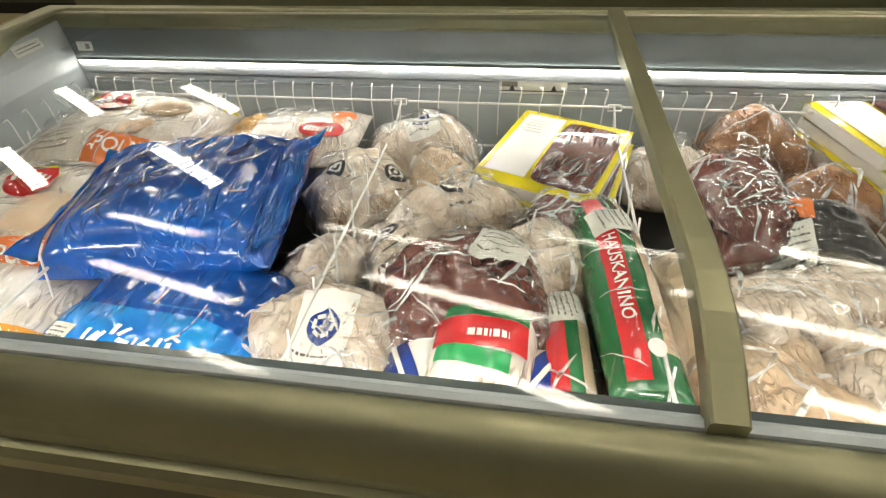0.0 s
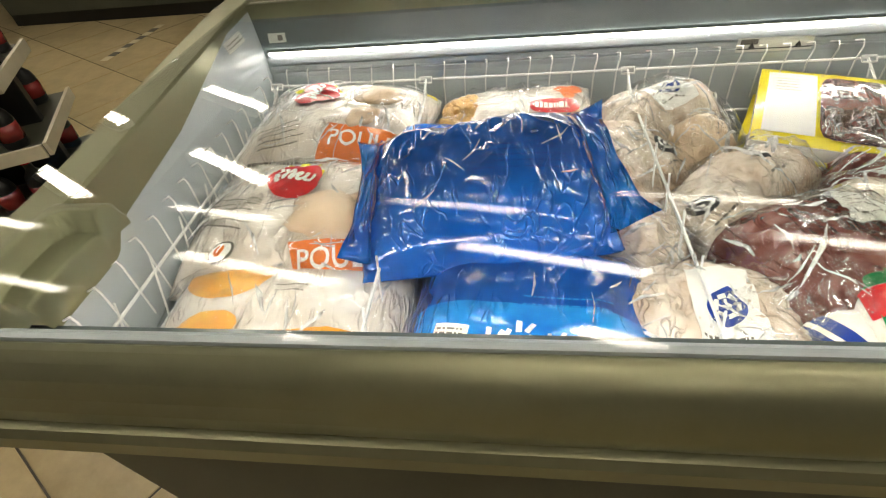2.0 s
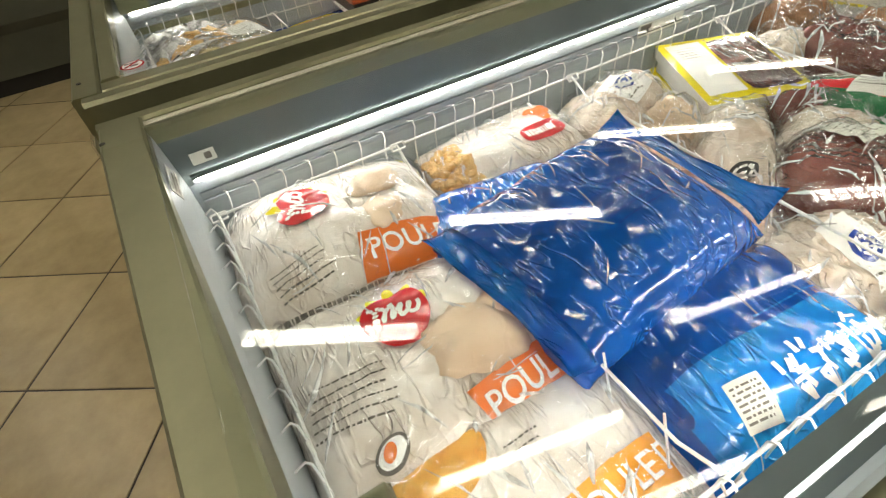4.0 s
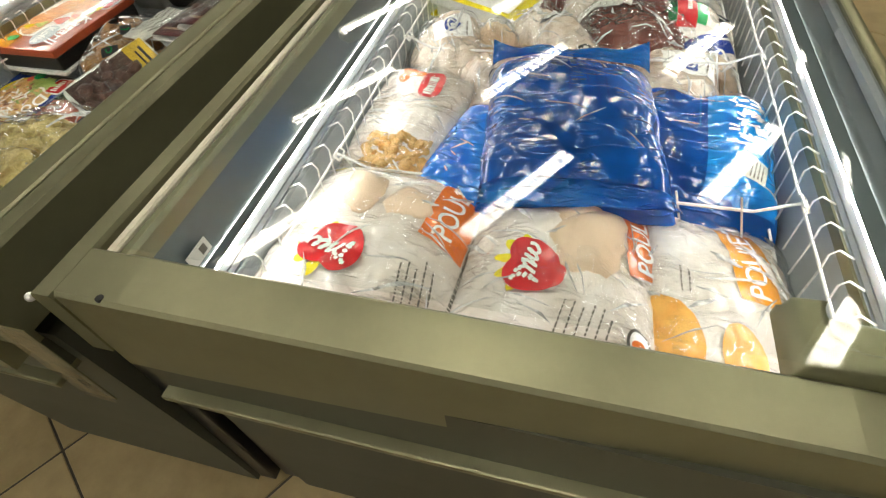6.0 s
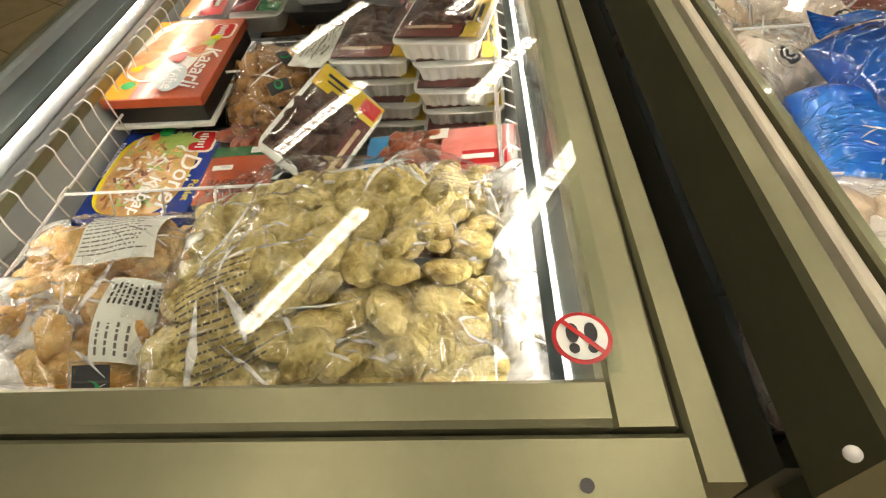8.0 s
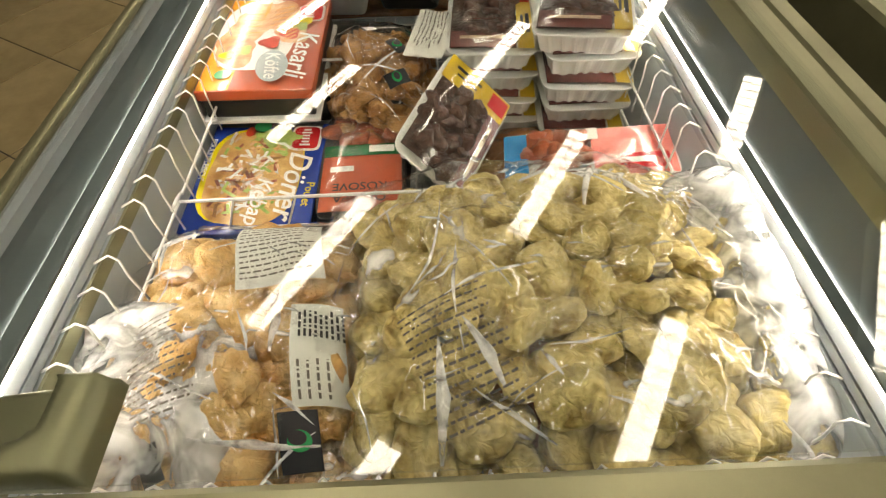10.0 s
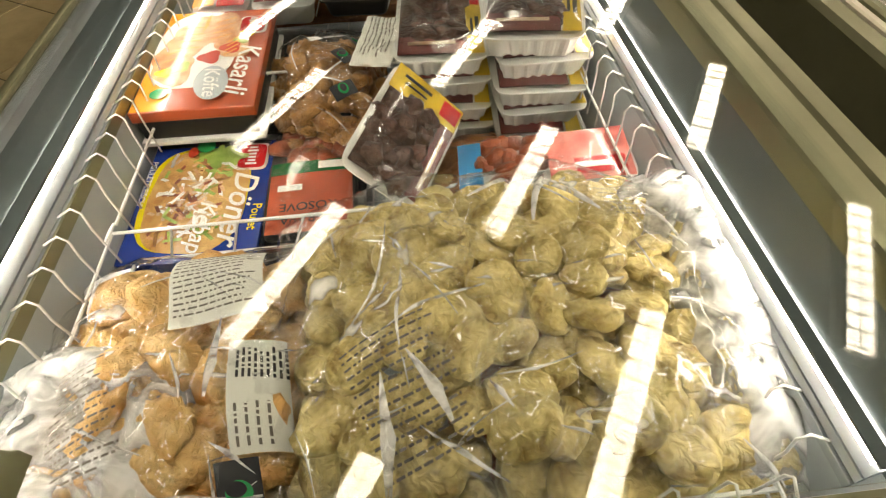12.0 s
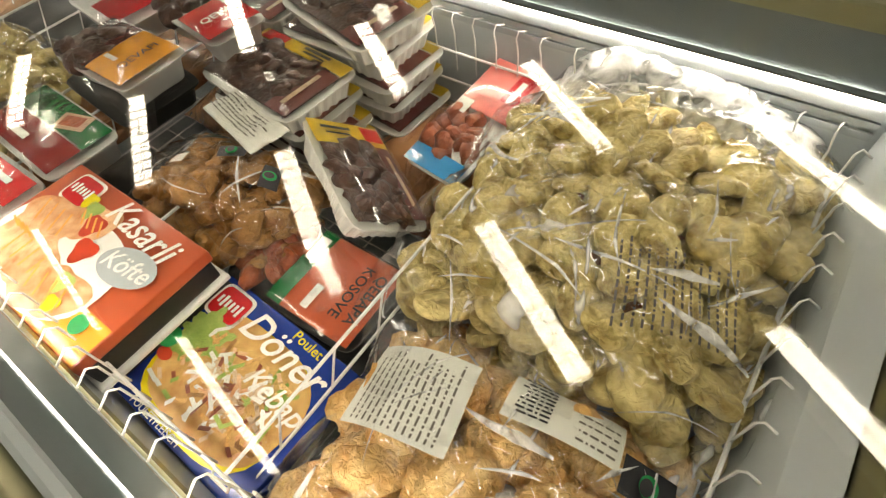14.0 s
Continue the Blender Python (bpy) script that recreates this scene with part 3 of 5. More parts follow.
        blk("skirt_lip", lip[0], lip[1], 0.03, 0.835, 0.688, 0.6995, M["frame"], 0.003)
    for u in (-0.002,) if grooved else (0.0075,):
        bm = bmesh.new()
        bmesh.ops.create_cone(bm, cap_ends=True, segments=16, radius1=0.004, radius2=0.004, depth=0.004, matrix=Matrix.Translation(P(u, 0.078 + 0.012 * grooved, RIM + 0.0005)))
        part("screw_hole", bm, M["black"], fz)
    # strip lights under the rim
    for v, o in ((0.079, 1), (0.807, -1)):
        def at(p, q):
            return sorted((v + o * p, v + o * q))
        blk("strip_light", 0.09, L - 0.09, *at(0.001, 0.010), 0.809, 0.815, M["strip"], 0, "white strip light")
        # added shield, keeps the strip's light off the collar above
        blk("strip_light_shield", 0.085, L - 0.085, *at(0.0 if o > 0 else -0.008, 0.0115), 0.8155, 0.8185, M["shaded_liner"])
        blk("strip_ledge", 0.085, L - 0.085, *at(0.0, 0.006), 0.790, 0.8085, M["liner_trim"])
        for z in (0.785, 0.770):
            blk("liner_rib", 0.085, L - 0.085, *at(0.0, 0.004), z - 0.010, z, M["liner_trim"], 0.001)
    # lids
    half = L / 2 - 0.015
    vs = [0.056 + (V_FLAT - 0.056) * k / 4 for k in range(5)] + [V_FLAT + (V_FRONT - 0.006 - V_FLAT) * k / 14 for k in range(1, 15)]
    for k, (u0, u1, dz) in enumerate(((0.064, half + 0.012, 0.0), (half - 0.012, L - 0.064, -0.009))):
        bm = bmesh.new()
        up = [[bm.verts.new(P(u, v, lid_z(v) + dz)) for v in vs] for u in (u0, u1)]
        dn = [[bm.verts.new(P(u, v, lid_z(v) + dz - 0.0035)) for v in vs] for u in (u0, u1)]
        for i in range(len(vs) - 1):
            bm.faces.new((up[0][i], up[0][i + 1], up[1][i + 1], up[1][i]))
            bm.faces.new((dn[0][i], dn[0][i + 1], dn[1][i + 1], dn[1][i]))
        for u in (u0, u1):
            e0 = [bm.verts.new(P(u, v, lid_z(v) + dz)) for v in vs]
            e1 = [bm.verts.new(P(u, v, lid_z(v) + dz - 0.0035)) for v in vs]
            for i in range(len(vs) - 1):
                bm.faces.new((e0[i], e0[i + 1], e1[i + 1], e1[i]))
        lid = part("glass_lid", bm, M["glass"], fz, "bent clear sliding glass lid", True)

        def band(name, ua, ub, lo, hi, material, v0=0.058, v1=V_FRONT - 0.004, n=22):
            bm = bmesh.new()
            g = []
            for i in range(n + 1):
                v = v0 + (v1 - v0) * i / n
                z = lid_z(v) + dz
                g.append([bm.verts.new(P(u, v, z + h)) for u, h in ((ua, lo), (ua, hi - 0.002), (ua + 0.002, hi), (ub - 0.002, hi), (ub, hi - 0.002), (ub, lo))])
            for p0, p1 in zip(g, g[1:]):
                for i in range(6):
                    bm.faces.new((p0[i], p0[(i + 1) % 6], p1[(i + 1) % 6], p1[i]))
            bm.faces.new(g[0])
            bm.faces.new(g[-1])
            return part(name, bm, material, lid)
        if k == 0:
            band("middle_bar", u1 - 0.026, u1, -0.016, 0.004, M["frame"])
        # grip: a moulded loop round a sunken finger hold
        hu = (u0 + 0.012, u0 + 0.086) if k == 0 else (u1 - 0.086, u1 - 0.012)
        nu, nv, va, vb = 22, 34, 0.668, 0.844
        bm = bmesh.new()
        rows = []
        for j in range(nv + 1):
            row = []
            for i in range(nu + 1):
                a, b = i / nu, j / nv
                q = a if k == 0 else 1 - a
                v = va + (vb - va) * b
                wide = 1 - 0.30 * b ** 1.5
                edge = min(1, min(b, 1 - b) / 0.06, min(q, 1 - q) / 0.09)
                rnd = math.sqrt(max(0.0, 1 - (1 - edge) ** 2))
                hole = 1 / (1 + math.exp(-26 * (1 - (abs(q - 0.68) / 0.40) ** 3 - (abs(b - 0.50) / 0.34) ** 4)))
                z = lid_z(v) + dz - 0.030 * max(0.0, (V_FRONT - v) / 0.17) ** 0.7 - 0.018 + 0.020 * rnd - 0.024 * hole
                row.append(bm.verts.new(P(hu[0] + (hu[1] - hu[0]) * (a * wide if k == 0 else 1 - (1 - a) * wide), v, z)))
            rows.append(row)
        for r0, r1 in zip(rows, rows[1:]):
            for i in range(nu):
                bm.faces.new((r0[i], r0[i + 1], r1[i + 1], r1[i]))
        rim = bmesh.ops.extrude_edge_only(bm, edges=[e for e in bm.edges if e.is_boundary])["geom"]
        bmesh.ops.translate(bm, verts=[g for g in rim if isinstance(g, bmesh.types.BMVert)], vec=(0, 0, -0.014))
        part("handle", bm, M["frame"], lid, "moulded grip with a sunken finger hold", True)
    return fz, P


fz_a, PA = freezer(0.0, 1.137, -1, 2.42, "grey chest freezer with bent glass lids, full of frozen poultry")
fz_b, PB = freezer(-0.016, 1.222, 1, 2.42, "grey chest freezer with bent glass lids, full of ready meals", True)
fz_c, PC = freezer(-3.85, 4.98, -1, 2.42, "grey chest freezer across the aisle on the tiled floor")
freezer(-1.36, 4.98, -1, 2.42, "grey chest freezer across the aisle on the tiled floor")


def basket(fx, fy, sign, u0, u1, first, last, rim=0.752):
    """A hanging wire basket, one bay of the freezer."""
    bk = thing("wire_basket", pose(fx, fy, 0), "white coated wire basket hanging inside the freezer", "basket", "freezer baskets")
    va, vb = 0.108, 0.778

    def P(u, v, z):
        return (u, sign * v, z)
    for v in (va, vb):
        for z in (rim, 0.66):
            bm = bmesh.new()
            tube(bm, [P(u0, v, z), P(u1, v, z)], 0.0022)
            part("long_wire", bm, M["wire"], bk)
    for u in [u1] + ([u0] if first else []):
        for z in (rim if sign > 0 else rim - 0.024, 0.66):
            bm = bmesh.new()
            tube(bm, [P(u, va, rim), P(u, va + 0.05, z), P(u, vb - 0.05, z), P(u, vb, rim)] if z > 0.7 else [P(u, va, z), P(u, vb, z)], 0.0024)
            part("cross_wire", bm, M["wire"], bk)
        for v in (va, vb):
            bm = bmesh.new()
            tube(bm, [P(u - 0.012, v, rim + 0.004), P(u + 0.012, v, rim + 0.004), P(u + 0.012, v + 0.008, rim - 0.004), P(u - 0.012, v + 0.008, rim - 0.004), P(u - 0.012, v, rim + 0.004)], 0.002)
            part("clip", bm, M["wire"], bk)
        n = 8
        for k in range(n):
            v = va + (vb - va) * (k + 0.5) / n
            bm = bmesh.new()
            tube(bm, [P(u, v - 0.03, rim - 0.002), P(u + 0.002, v + 0.02, 0.60)], 0.0016, 5)
            part("mesh_wire", bm, M["wire"], bk)
    n = round((u1 - u0) / 0.042)
    for v, o in ((va, -0.024), (vb, 0.024)):
        proto = None
        for k in range(n):
            u = u0 + (u1 - u0) * (k + 0.5) / n
            if proto is None:
                bm = bmesh.new()
                tube(bm, [(0, sign * (v + o), 0.776), (0.004, sign * (v + o * 0.3), 0.783), (0.004, sign * v, 0.774), (0.0, sign * v, 0.752), (0, sign * v, 0.685)], 0.0014, 5)
                ob = part("hook_wire", bm, M["wire"], bk, "", True)
                proto = ob.data
            else:
                ob = new("hook_wire", proto)
                ob.parent = bk
            ob.location = (u, 0, 0)
    if first:
        for k in range(15):
            v = va + (vb - va) * (k + 0.5) / 15
            bm = bmesh.new()
            tube(bm, [P(u0 - 0.016, v, 0.776), P(u0 - 0.004, v, 0.783), P(u0, v, 0.774), P(u0, v, 0.752), P(u0, v, 0.685)], 0.0014, 5)
            part("hook_wire", bm, M["wire"], bk, "", True)
    bm = bmesh.new()
    for i in range(n + 1):
        u = u0 + (u1 - u0) * i / n
        tube(bm, [P(u, va, 0.55), P(u, vb, 0.55)], 0.0016, 4)
    for i in range(14):
        v = va + (vb - va) * i / 13
        tube(bm, [P(u0, v, 0.5515), P(u1, v, 0.5515)], 0.0016, 4)
    part("bottom_grid", bm, M["wire"], bk)


for fx, fy, sg, cut, rim in ((0.0, 1.137, -1, 0.41, 0.752), (-0.016, 1.222, 1, 0.468, 0.718)):
    for k, (a, b) in enumerate(((0.096, cut), (cut + 0.015, 0.80), (0.815, 1.215), (1.23, 1.61), (1.625, 1.99), (2.005, 2.32))):
        basket(fx, fy, sg, a, b, k == 0, k == 5, rim)


# ---- frozen goods: helpers ----
def soft_thing(name, label, category, x, y, ztop, lx, ly, h, rot, material, seed, group="", wrinkle=0.004, lump=0.01, p=3.0, slope=(0, 0), n=56, under=0.35, grain=None):
    f = Soft(lx, ly, h, seed, wrinkle, lump, p, slope)
    f.grain = grain
    th = thing(name, pose(x, y, ztop - h, 0, 0, rot), label, category, group)
    if material:
        part("wrapper", f.bag(n, n, under), material, th, "", True)
    return th, f


def put(th, name, bm, key, label="", smooth=True):
    return part(name, bm, M[key], th, label, smooth)


def film_over(th, f, lift, seed, key="film", name="bag_film", grow=1.06, n=44, wrinkle=0.007):
    """Loose clear film lying over what is in the bag."""
    g = Soft(f.lx * grow, f.ly * grow, f.h + lift, seed, wrinkle, f.lump, f.p, f.slope)
    bm = bmesh.new()
    rows = []
    for j in range(n + 1):
        row = []
        for i in range(n + 1):
            u, v = (i / n - 0.5) * g.lx, (j / n - 0.5) * g.ly
            e = 0.03 * nz(u, v, 12, seed)
            row.append(bm.verts.new((u + e * abs(2 * u / g.lx) ** 3, v + 0.03 * nz(v, u, 12, seed + 2) * abs(2 * v / g.ly) ** 3, g.top(u, v) + 0.004 * crease(u, v, 26, seed + 1))))
        rows.append(row)
    for j in range(n):
        for i in range(n):
            bm.faces.new((rows[j][i], rows[j][i + 1], rows[j + 1][i + 1], rows[j + 1][i]))
    ob = part(name, bm, M[key], th, "creased clear plastic film", True)
    return g


def folds(th, f, n, seed, lift=0.012, key="glare", lo=0.03, hi=0.09, wide=0.0026, along=None, spread=0.5):
    """Upstanding creases of the film: thin tapered curved ribbons lying over the bag, whitened as painted highlights.
    """
    rng = random.Random(seed)
    for q in range(n):
        u, v = rng.uniform(-0.42, 0.42) * f.lx, rng.uniform(-0.42, 0.42) * f.ly
        a = rng.uniform(0, math.pi) if along is None else radians(along) + rng.gauss(0, spread)
        l, bend, w = rng.uniform(lo, hi), rng.uniform(-2.5, 2.5), rng.uniform(0.25, 1.0) ** 2 * wide + 0.0006
        kink = rng.uniform(0.25, 0.75)
        bm = bmesh.new()
        old = None
        for i in range(11):
            t = i / 10
            wd = w * (math.sin(math.pi * min(1, t * 0.9 + 0.08)) ** 0.8 + 0.5 * max(0, 1 - abs(t - kink) * 7))
            a2 = a + bend * (t - 0.5) * l * 2
            off = bend * l * l * (t - 0.5) ** 2 + 0.10 * l * abs(t - kink)
            x, y = u + math.cos(a) * (t - 0.5) * l - math.sin(a) * off, v + math.sin(a) * (t - 0.5) * l + math.cos(a) * off
            dx, dy = -math.sin(a2) * wd, math.cos(a2) * wd
            z = f.top(x, y) + lift
            row = [bm.verts.new((x + dx, y + dy, z - 0.3 * wd)), bm.verts.new((x, y, z + 0.6 * wd + 0.001)), bm.verts.new((x - dx, y - dy, z))]
            if old:
                bm.faces.new((old[0], old[1], row[1], row[0]))
                bm.faces.new((old[1], old[2], row[2], row[1]))
            old = row
        put(th, "crease_highlight", bm, key)


def emblem(th, f, u, v, r, ink="blackink", rot=0):
    """A round printed seal with a pale pattern."""
    put(th, "printed_seal", f.spot(oval(r, r), u, v, 0, 4, 24, 0.003), ink)
    bm = bmesh.new()
    for k in range(6):
        a = k * math.pi / 3 + rot
        f.rect(r * 0.5, r * 0.22, u + math.cos(a) * r * 0.55, v + math.sin(a) * r * 0.55, math.degrees(a) + 90, 0.0045, 0.02, bm)
    f.rect(r * 0.35, r * 0.35, u, v, 45, 0.0045, 0.02, bm)
    put(th, "seal_pattern", bm, "white")


def heart_badge(th, f, u, v, s, rot=0, flame=90):
    """A red heart-shaped mark with a yellow crown of rays and a pale stroke."""
    for k in range(5):
        a = radians(flame + rot - 70 + 35 * k)
        put(th, "ray", f.spot(oval(s * 0.34, s * 0.17), u + math.cos(a) * s * 0.80, v + math.sin(a) * s * 0.74, math.degrees(a), 3, 16, 0.0042), "yellow")
    put(th, "badge", f.spot(heart(s), u, v, rot, 6, 36, 0.0056), "red", "red heart-shaped mark")
    bm = bmesh.new()
    c, sn = math.cos(radians(rot)), math.sin(radians(rot))
    for k in range(60):
        q = k / 59
        du, dv = (q - 0.5) * s * 1.35 + s * 0.10 * math.sin(q * 34), s * (0.30 - 0.12 * q) * math.cos(q * 31) * (1.2 if q < 0.2 else 0.75)
        f.rect(s * 0.115, s * 0.115, u + c * du - sn * dv, v + sn * du + c * dv, rot + q * 900, 0.0074 + 0.0002 * (k % 5), 0.02, bm)
    put(th, "badge_stroke", bm, "white")


def scatter(th, name, meshes, f, u0, u1, v0, v1, pitch, seed, sink=0.012, tilt=35, layers=2, size=(0.85, 1.15), keep=None):
    rng = random.Random(seed)
    for k in range(layers):
        j, v = 0, v0
        while v <= v1:
            u = u0 + (pitch / 2 if j % 2 else 0)
            while u <= u1:
                a, b = u + rng.uniform(-0.3, 0.3) * pitch, v + rng.uniform(-0.3, 0.3) * pitch
                if f.prof(a, b) > 0.25 and (keep is None or keep(a, b)):
                    m = pose(a, b, f.top(a, b) - sink - k * 0.018 + rng.uniform(-0.004, 0.004), rng.uniform(-tilt, tilt), rng.uniform(-tilt, tilt), rng.uniform(0, 360))
                    piece(name, rng.choice(meshes), m @ Matrix.Scale(rng.uniform(*size), 4), th)
                u += pitch
            v += pitch * 0.87
            j += 1


def disc_mesh(name, material, r, seed):
    """A flat breaded disc with an uneven rim and a ridged crust."""
    bm = bmesh.new()
    bmesh.ops.create_icosphere(bm, subdivisions=3, radius=1)
    off = Vector((seed * 3.7, seed * 1.3, -seed * 2.1))
    for w in bm.verts:
        c = w.co.copy()
        rim = 1 + 0.16 * noise.noise(Vector((c.x, c.y, 0)) * 1.5 + off) + 0.06 * noise.noise(c * 4 + off)
        crust = 0.10 * math.sin(c.x * 9 + 3 * noise.noise(c * 2 + off)) * abs(c.z) + 0.26 * noise.noise(c * 2.6 + off) + 0.13 * noise.noise(c * 7 + off)
        z = math.copysign(abs(c.z) ** 0.6, c.z)
        w.co = Vector((c.x * r * rim * 1.06, c.y * r * rim * 0.88, r * (0.30 * z + crust * 0.55)))
    me = bpy.data.meshes.new(name)
    bm.to_mesh(me)
    bm.free()
    me.materials.append(material)
    for p in me.polygons:
        p.use_smooth = True
    return me


NUG = [disc_mesh("nugget", M["nugget"], 0.0285, k + 1) for k in range(8)]
GOLD = [lump_mesh("crumbed_piece", M["golden"], 0.032, 0.5, k + 11, 3, 0.25) for k in range(5)]
BROWN = [lump_mesh("fried_piece", M["brownpiece"], 0.024, 0.6, k + 21, 3, 0.3) for k in range(5)]
NUT = [lump_mesh("fried_bit", M["golden"], 0.012, 0.7, k + 31, 2, 0.3) for k in range(4)]
MEATBALL = [lump_mesh("meat_piece", M["kofte"], 0.019, 0.65, k + 41, 2, 0.3) for k in range(5)]
MEATLUMP = [lump_mesh("meat_piece", M["darkmeat"], 0.022, 0.5, k + 51, 2, 0.35) for k in range(5)]

FILLET = [lump_mesh("chicken_piece", M["fillet"], 0.050, 0.34, k + 61, 3, 0.22, 1.6) for k in range(4)]


def fillet(th, f, u, v, k, rot, size=1.0, sink=0.006):
    """A pale fillet bulging under the clear part of a bag."""
    piece("chicken_piece", FILLET[k % 4], pose(u, v, f.top(u, v) - sink, 4 * k - 6, 5 - 3 * k, rot) @ Matrix.Scale(size, 4), th)


# ---- first freezer: poultry ----
# three bags of chicken pieces
th, f = soft_thing("chicken_bag", "milky bag of frozen chicken pieces with an orange label", "food bag", 0.25, 0.925, 0.762, 0.35, 0.30, 0.075, -4, M["white_bag"], 1, "bags of frozen chicken")
put(th, "label", f.rect(0.155, 0.062, 0.085, -0.108, 0, 0.002, 0.008, None, 0.25), "orange", "orange name label")
put(th, "lettering", f.text("POULET", 0.040, 0.092, -0.108, 0), "white")
heart_badge(th, f, -0.045, 0.022, 0.046, 80, 10)
fillet(th, f, 0.078, 0.035, 0, 20, 0.9)
fillet(th, f, 0.065, -0.042, 1, 70, 0.8)
put(th, "small_print", f.bars(0.09, 0.05, 5, -0.07, -0.10, 8, 0.003, 3), "ink")
put(th, "corner_print", f.rect(0.022, 0.03, 0.160, 0.115, 10), "yellow")
put(th, "seam_print", f.bars(0.33, 0.006, 1, 0.0, -0.143, 0, 0.003, 5, 0.8), "ink")
film_over(th, f, 0.004, 171, "film_thin", "loose_film", 1.02)
folds(th, f, 22, 181, 0.006, "glare", 0.03, 0.10, 0.003, 70, 0.6)

th, f = soft_thing("chicken_bag", "milky bag of frozen chicken fillets with a red heart mark", "food bag", 0.255, 0.66, 0.742, 0.36, 0.29, 0.08, 0, M["white_bag"], 2, "bags of frozen chicken", slope=(-0.03, 0.05))
heart_badge(th, f, -0.012, 0.035, 0.044, -8)
fillet(th, f, 0.052, -0.038, 2, -35, 1.2, 0.004)
fillet(th, f, 0.112, -0.015, 3, 30, 0.85, 0.004)
put(th, "label", f.rect(0.15, 0.056, 0.095, -0.108, 8, 0.003, 0.008, None, -0.2), "orange", "orange name label")
put(th, "lettering", f.text("POULET", 0.038, 0.095, -0.108, 8, 0.005), "white")
put(th, "small_print", f.bars(0.11, 0.07, 6, -0.095, -0.035, -12, 0.003, 4), "ink")
put(th, "printed_mark", f.spot(oval(0.022, 0.015), -0.088, -0.105, 20, 3, 24, 0.003), "ink")
put(th, "printed_mark", f.spot(oval(0.018, 0.0115), -0.088, -0.105, 20, 3, 24, 0.0042), "white")
put(th, "printed_mark", f.spot(oval(0.010, 0.007), -0.090, -0.104, 50, 3, 20, 0.0052), "orange")
put(th, "seam_print", f.bars(0.32, 0.006, 1, 0.0, 0.135, 0, 0.003, 6, 0.8), "ink")
film_over(th, f, 0.004, 71, "film_thin", "loose_film", 1.0)
folds(th, f, 26, 81, 0.007, "glare", 0.03, 0.10, 0.003, 60, 0.7)

th, f = soft_thing("chicken_bag", "milky bag of frozen chicken with a roast picture and amber label", "food bag", 0.275, 0.457, 0.705, 0.36, 0.245, 0.07, 2, M["white_bag"], 3, "bags of frozen chicken", slope=(-0.02, 0.10))
put(th, "label", f.rect(0.150, 0.055, 0.07, -0.05, 4, 0.002, 0.008, None, 0.2), "orange2", "amber name label")
put(th, "lettering", f.text("POULET", 0.040, 0.075, -0.05, 4), "white")
put(th, "roast_picture", f.spot(lambda t: 0.055 * (1 + 0.25 * math.cos(2 * t) + 0.08 * math.sin(3 * t)), -0.085, 0.07, -8, 6, 36, 0.003), "roast", "picture of a roast chicken")
put(th, "roast_picture", f.spot(oval(0.05, 0.025), -0.09, -0.02, 5, 6, 30, 0.003), "roast")
put(th, "small_print", f.bars(0.05, 0.02, 2, 0.02, 0.04, 0, 0.003, 7), "ink")
film_over(th, f, 0.004, 172, "film_thin", "loose_film", 1.02)
folds(th, f, 20, 182, 0.006, "glare", 0.03, 0.09, 0.003, 80, 0.6)

# blue bags
th, f = soft_thing("blue_bag", "plump shiny blue plastic bag of frozen chicken", "food bag", 0.603, 0.462, 0.728, 0.315, 0.265, 0.085, -4, M["blue_bag"], 4, "blue bags", wrinkle=0.007, lump=0.012, p=4.0, slope=(0, 0.05), n=96, grain=1.3)
put(th, "printed_panel", f.rect(0.29, 0.11, 0.0, -0.063, 0, 0.0025, 0.007), "cyan_print", "lighter cyan printed end")
rng = random.Random(5)
bm = bmesh.new()
for k in range(40):
    q = k / 39
    f.rect(0.016, 0.0042 + 0.0025 * rng.random(), -0.045 + 0.155 * q + 0.012 * math.sin(q * 31), -0.070 + 0.026 * math.cos(q * 29) * (0.5 + 0.5 * math.sin(q * 7) ** 2), 90 * math.cos(q * 31), 0.005 + 0.0002 * (k % 4), 0.006, bm)
put(th, "script_strokes", bm, "white")
put(th, "small_print", f.bars(0.12, 0.05, 4, 0.05, -0.015, 0, 0.005, 8), "cyan_print")
put(th, "barcode_label", f.rect(0.04, 0.05, -0.09, -0.07, -8, 0.005), "paper")
put(th, "barcode", f.bars(0.034, 0.04, 7, -0.09, -0.07, -8, 0.0065, 9, 0.55), "ink")
folds(th, f, 8, 118, 0.003, "glare", 0.015, 0.06, 0.0009, 70, 0.6)



def seal_fin(th, f, end, depth, seed, rise=0.0, key="blue_fin"):
    """The flat welded end of a pouch, wavy, with pointed corners."""
    bm = bmesh.new()
    rows = []
    for j in range(7):
        row = []
        for i in range(25):
            b, q = i / 12 - 1, j / 6
            u = end * (f.lx / 2 - 0.022 + (depth + 0.022) * q * (0.72 + 0.28 * abs(b) ** 3))
            v = b * f.ly * 0.485
            at_edge = end * min(abs(u), f.lx * 0.46)
            z = f.top(at_edge, v * 0.97) * (1 - 0.5 * q) + 0.006 + rise * q + 0.010 * q * nz(u, v, 16, seed) + 0.016 * q * abs(b) ** 4
            row.append(bm.verts.new((u, v, z)))
        rows.append(row)
    for r0, r1 in zip(rows, rows[1:]):
        for i in range(24):
            bm.faces.new((r0[i], r0[i + 1], r1[i + 1], r1[i]))
    bmesh.ops.solidify(bm, geom=bm.faces[:], thickness=0.0012)
    put(th, "seal_fin", bm, key, "flat welded end of the bag")


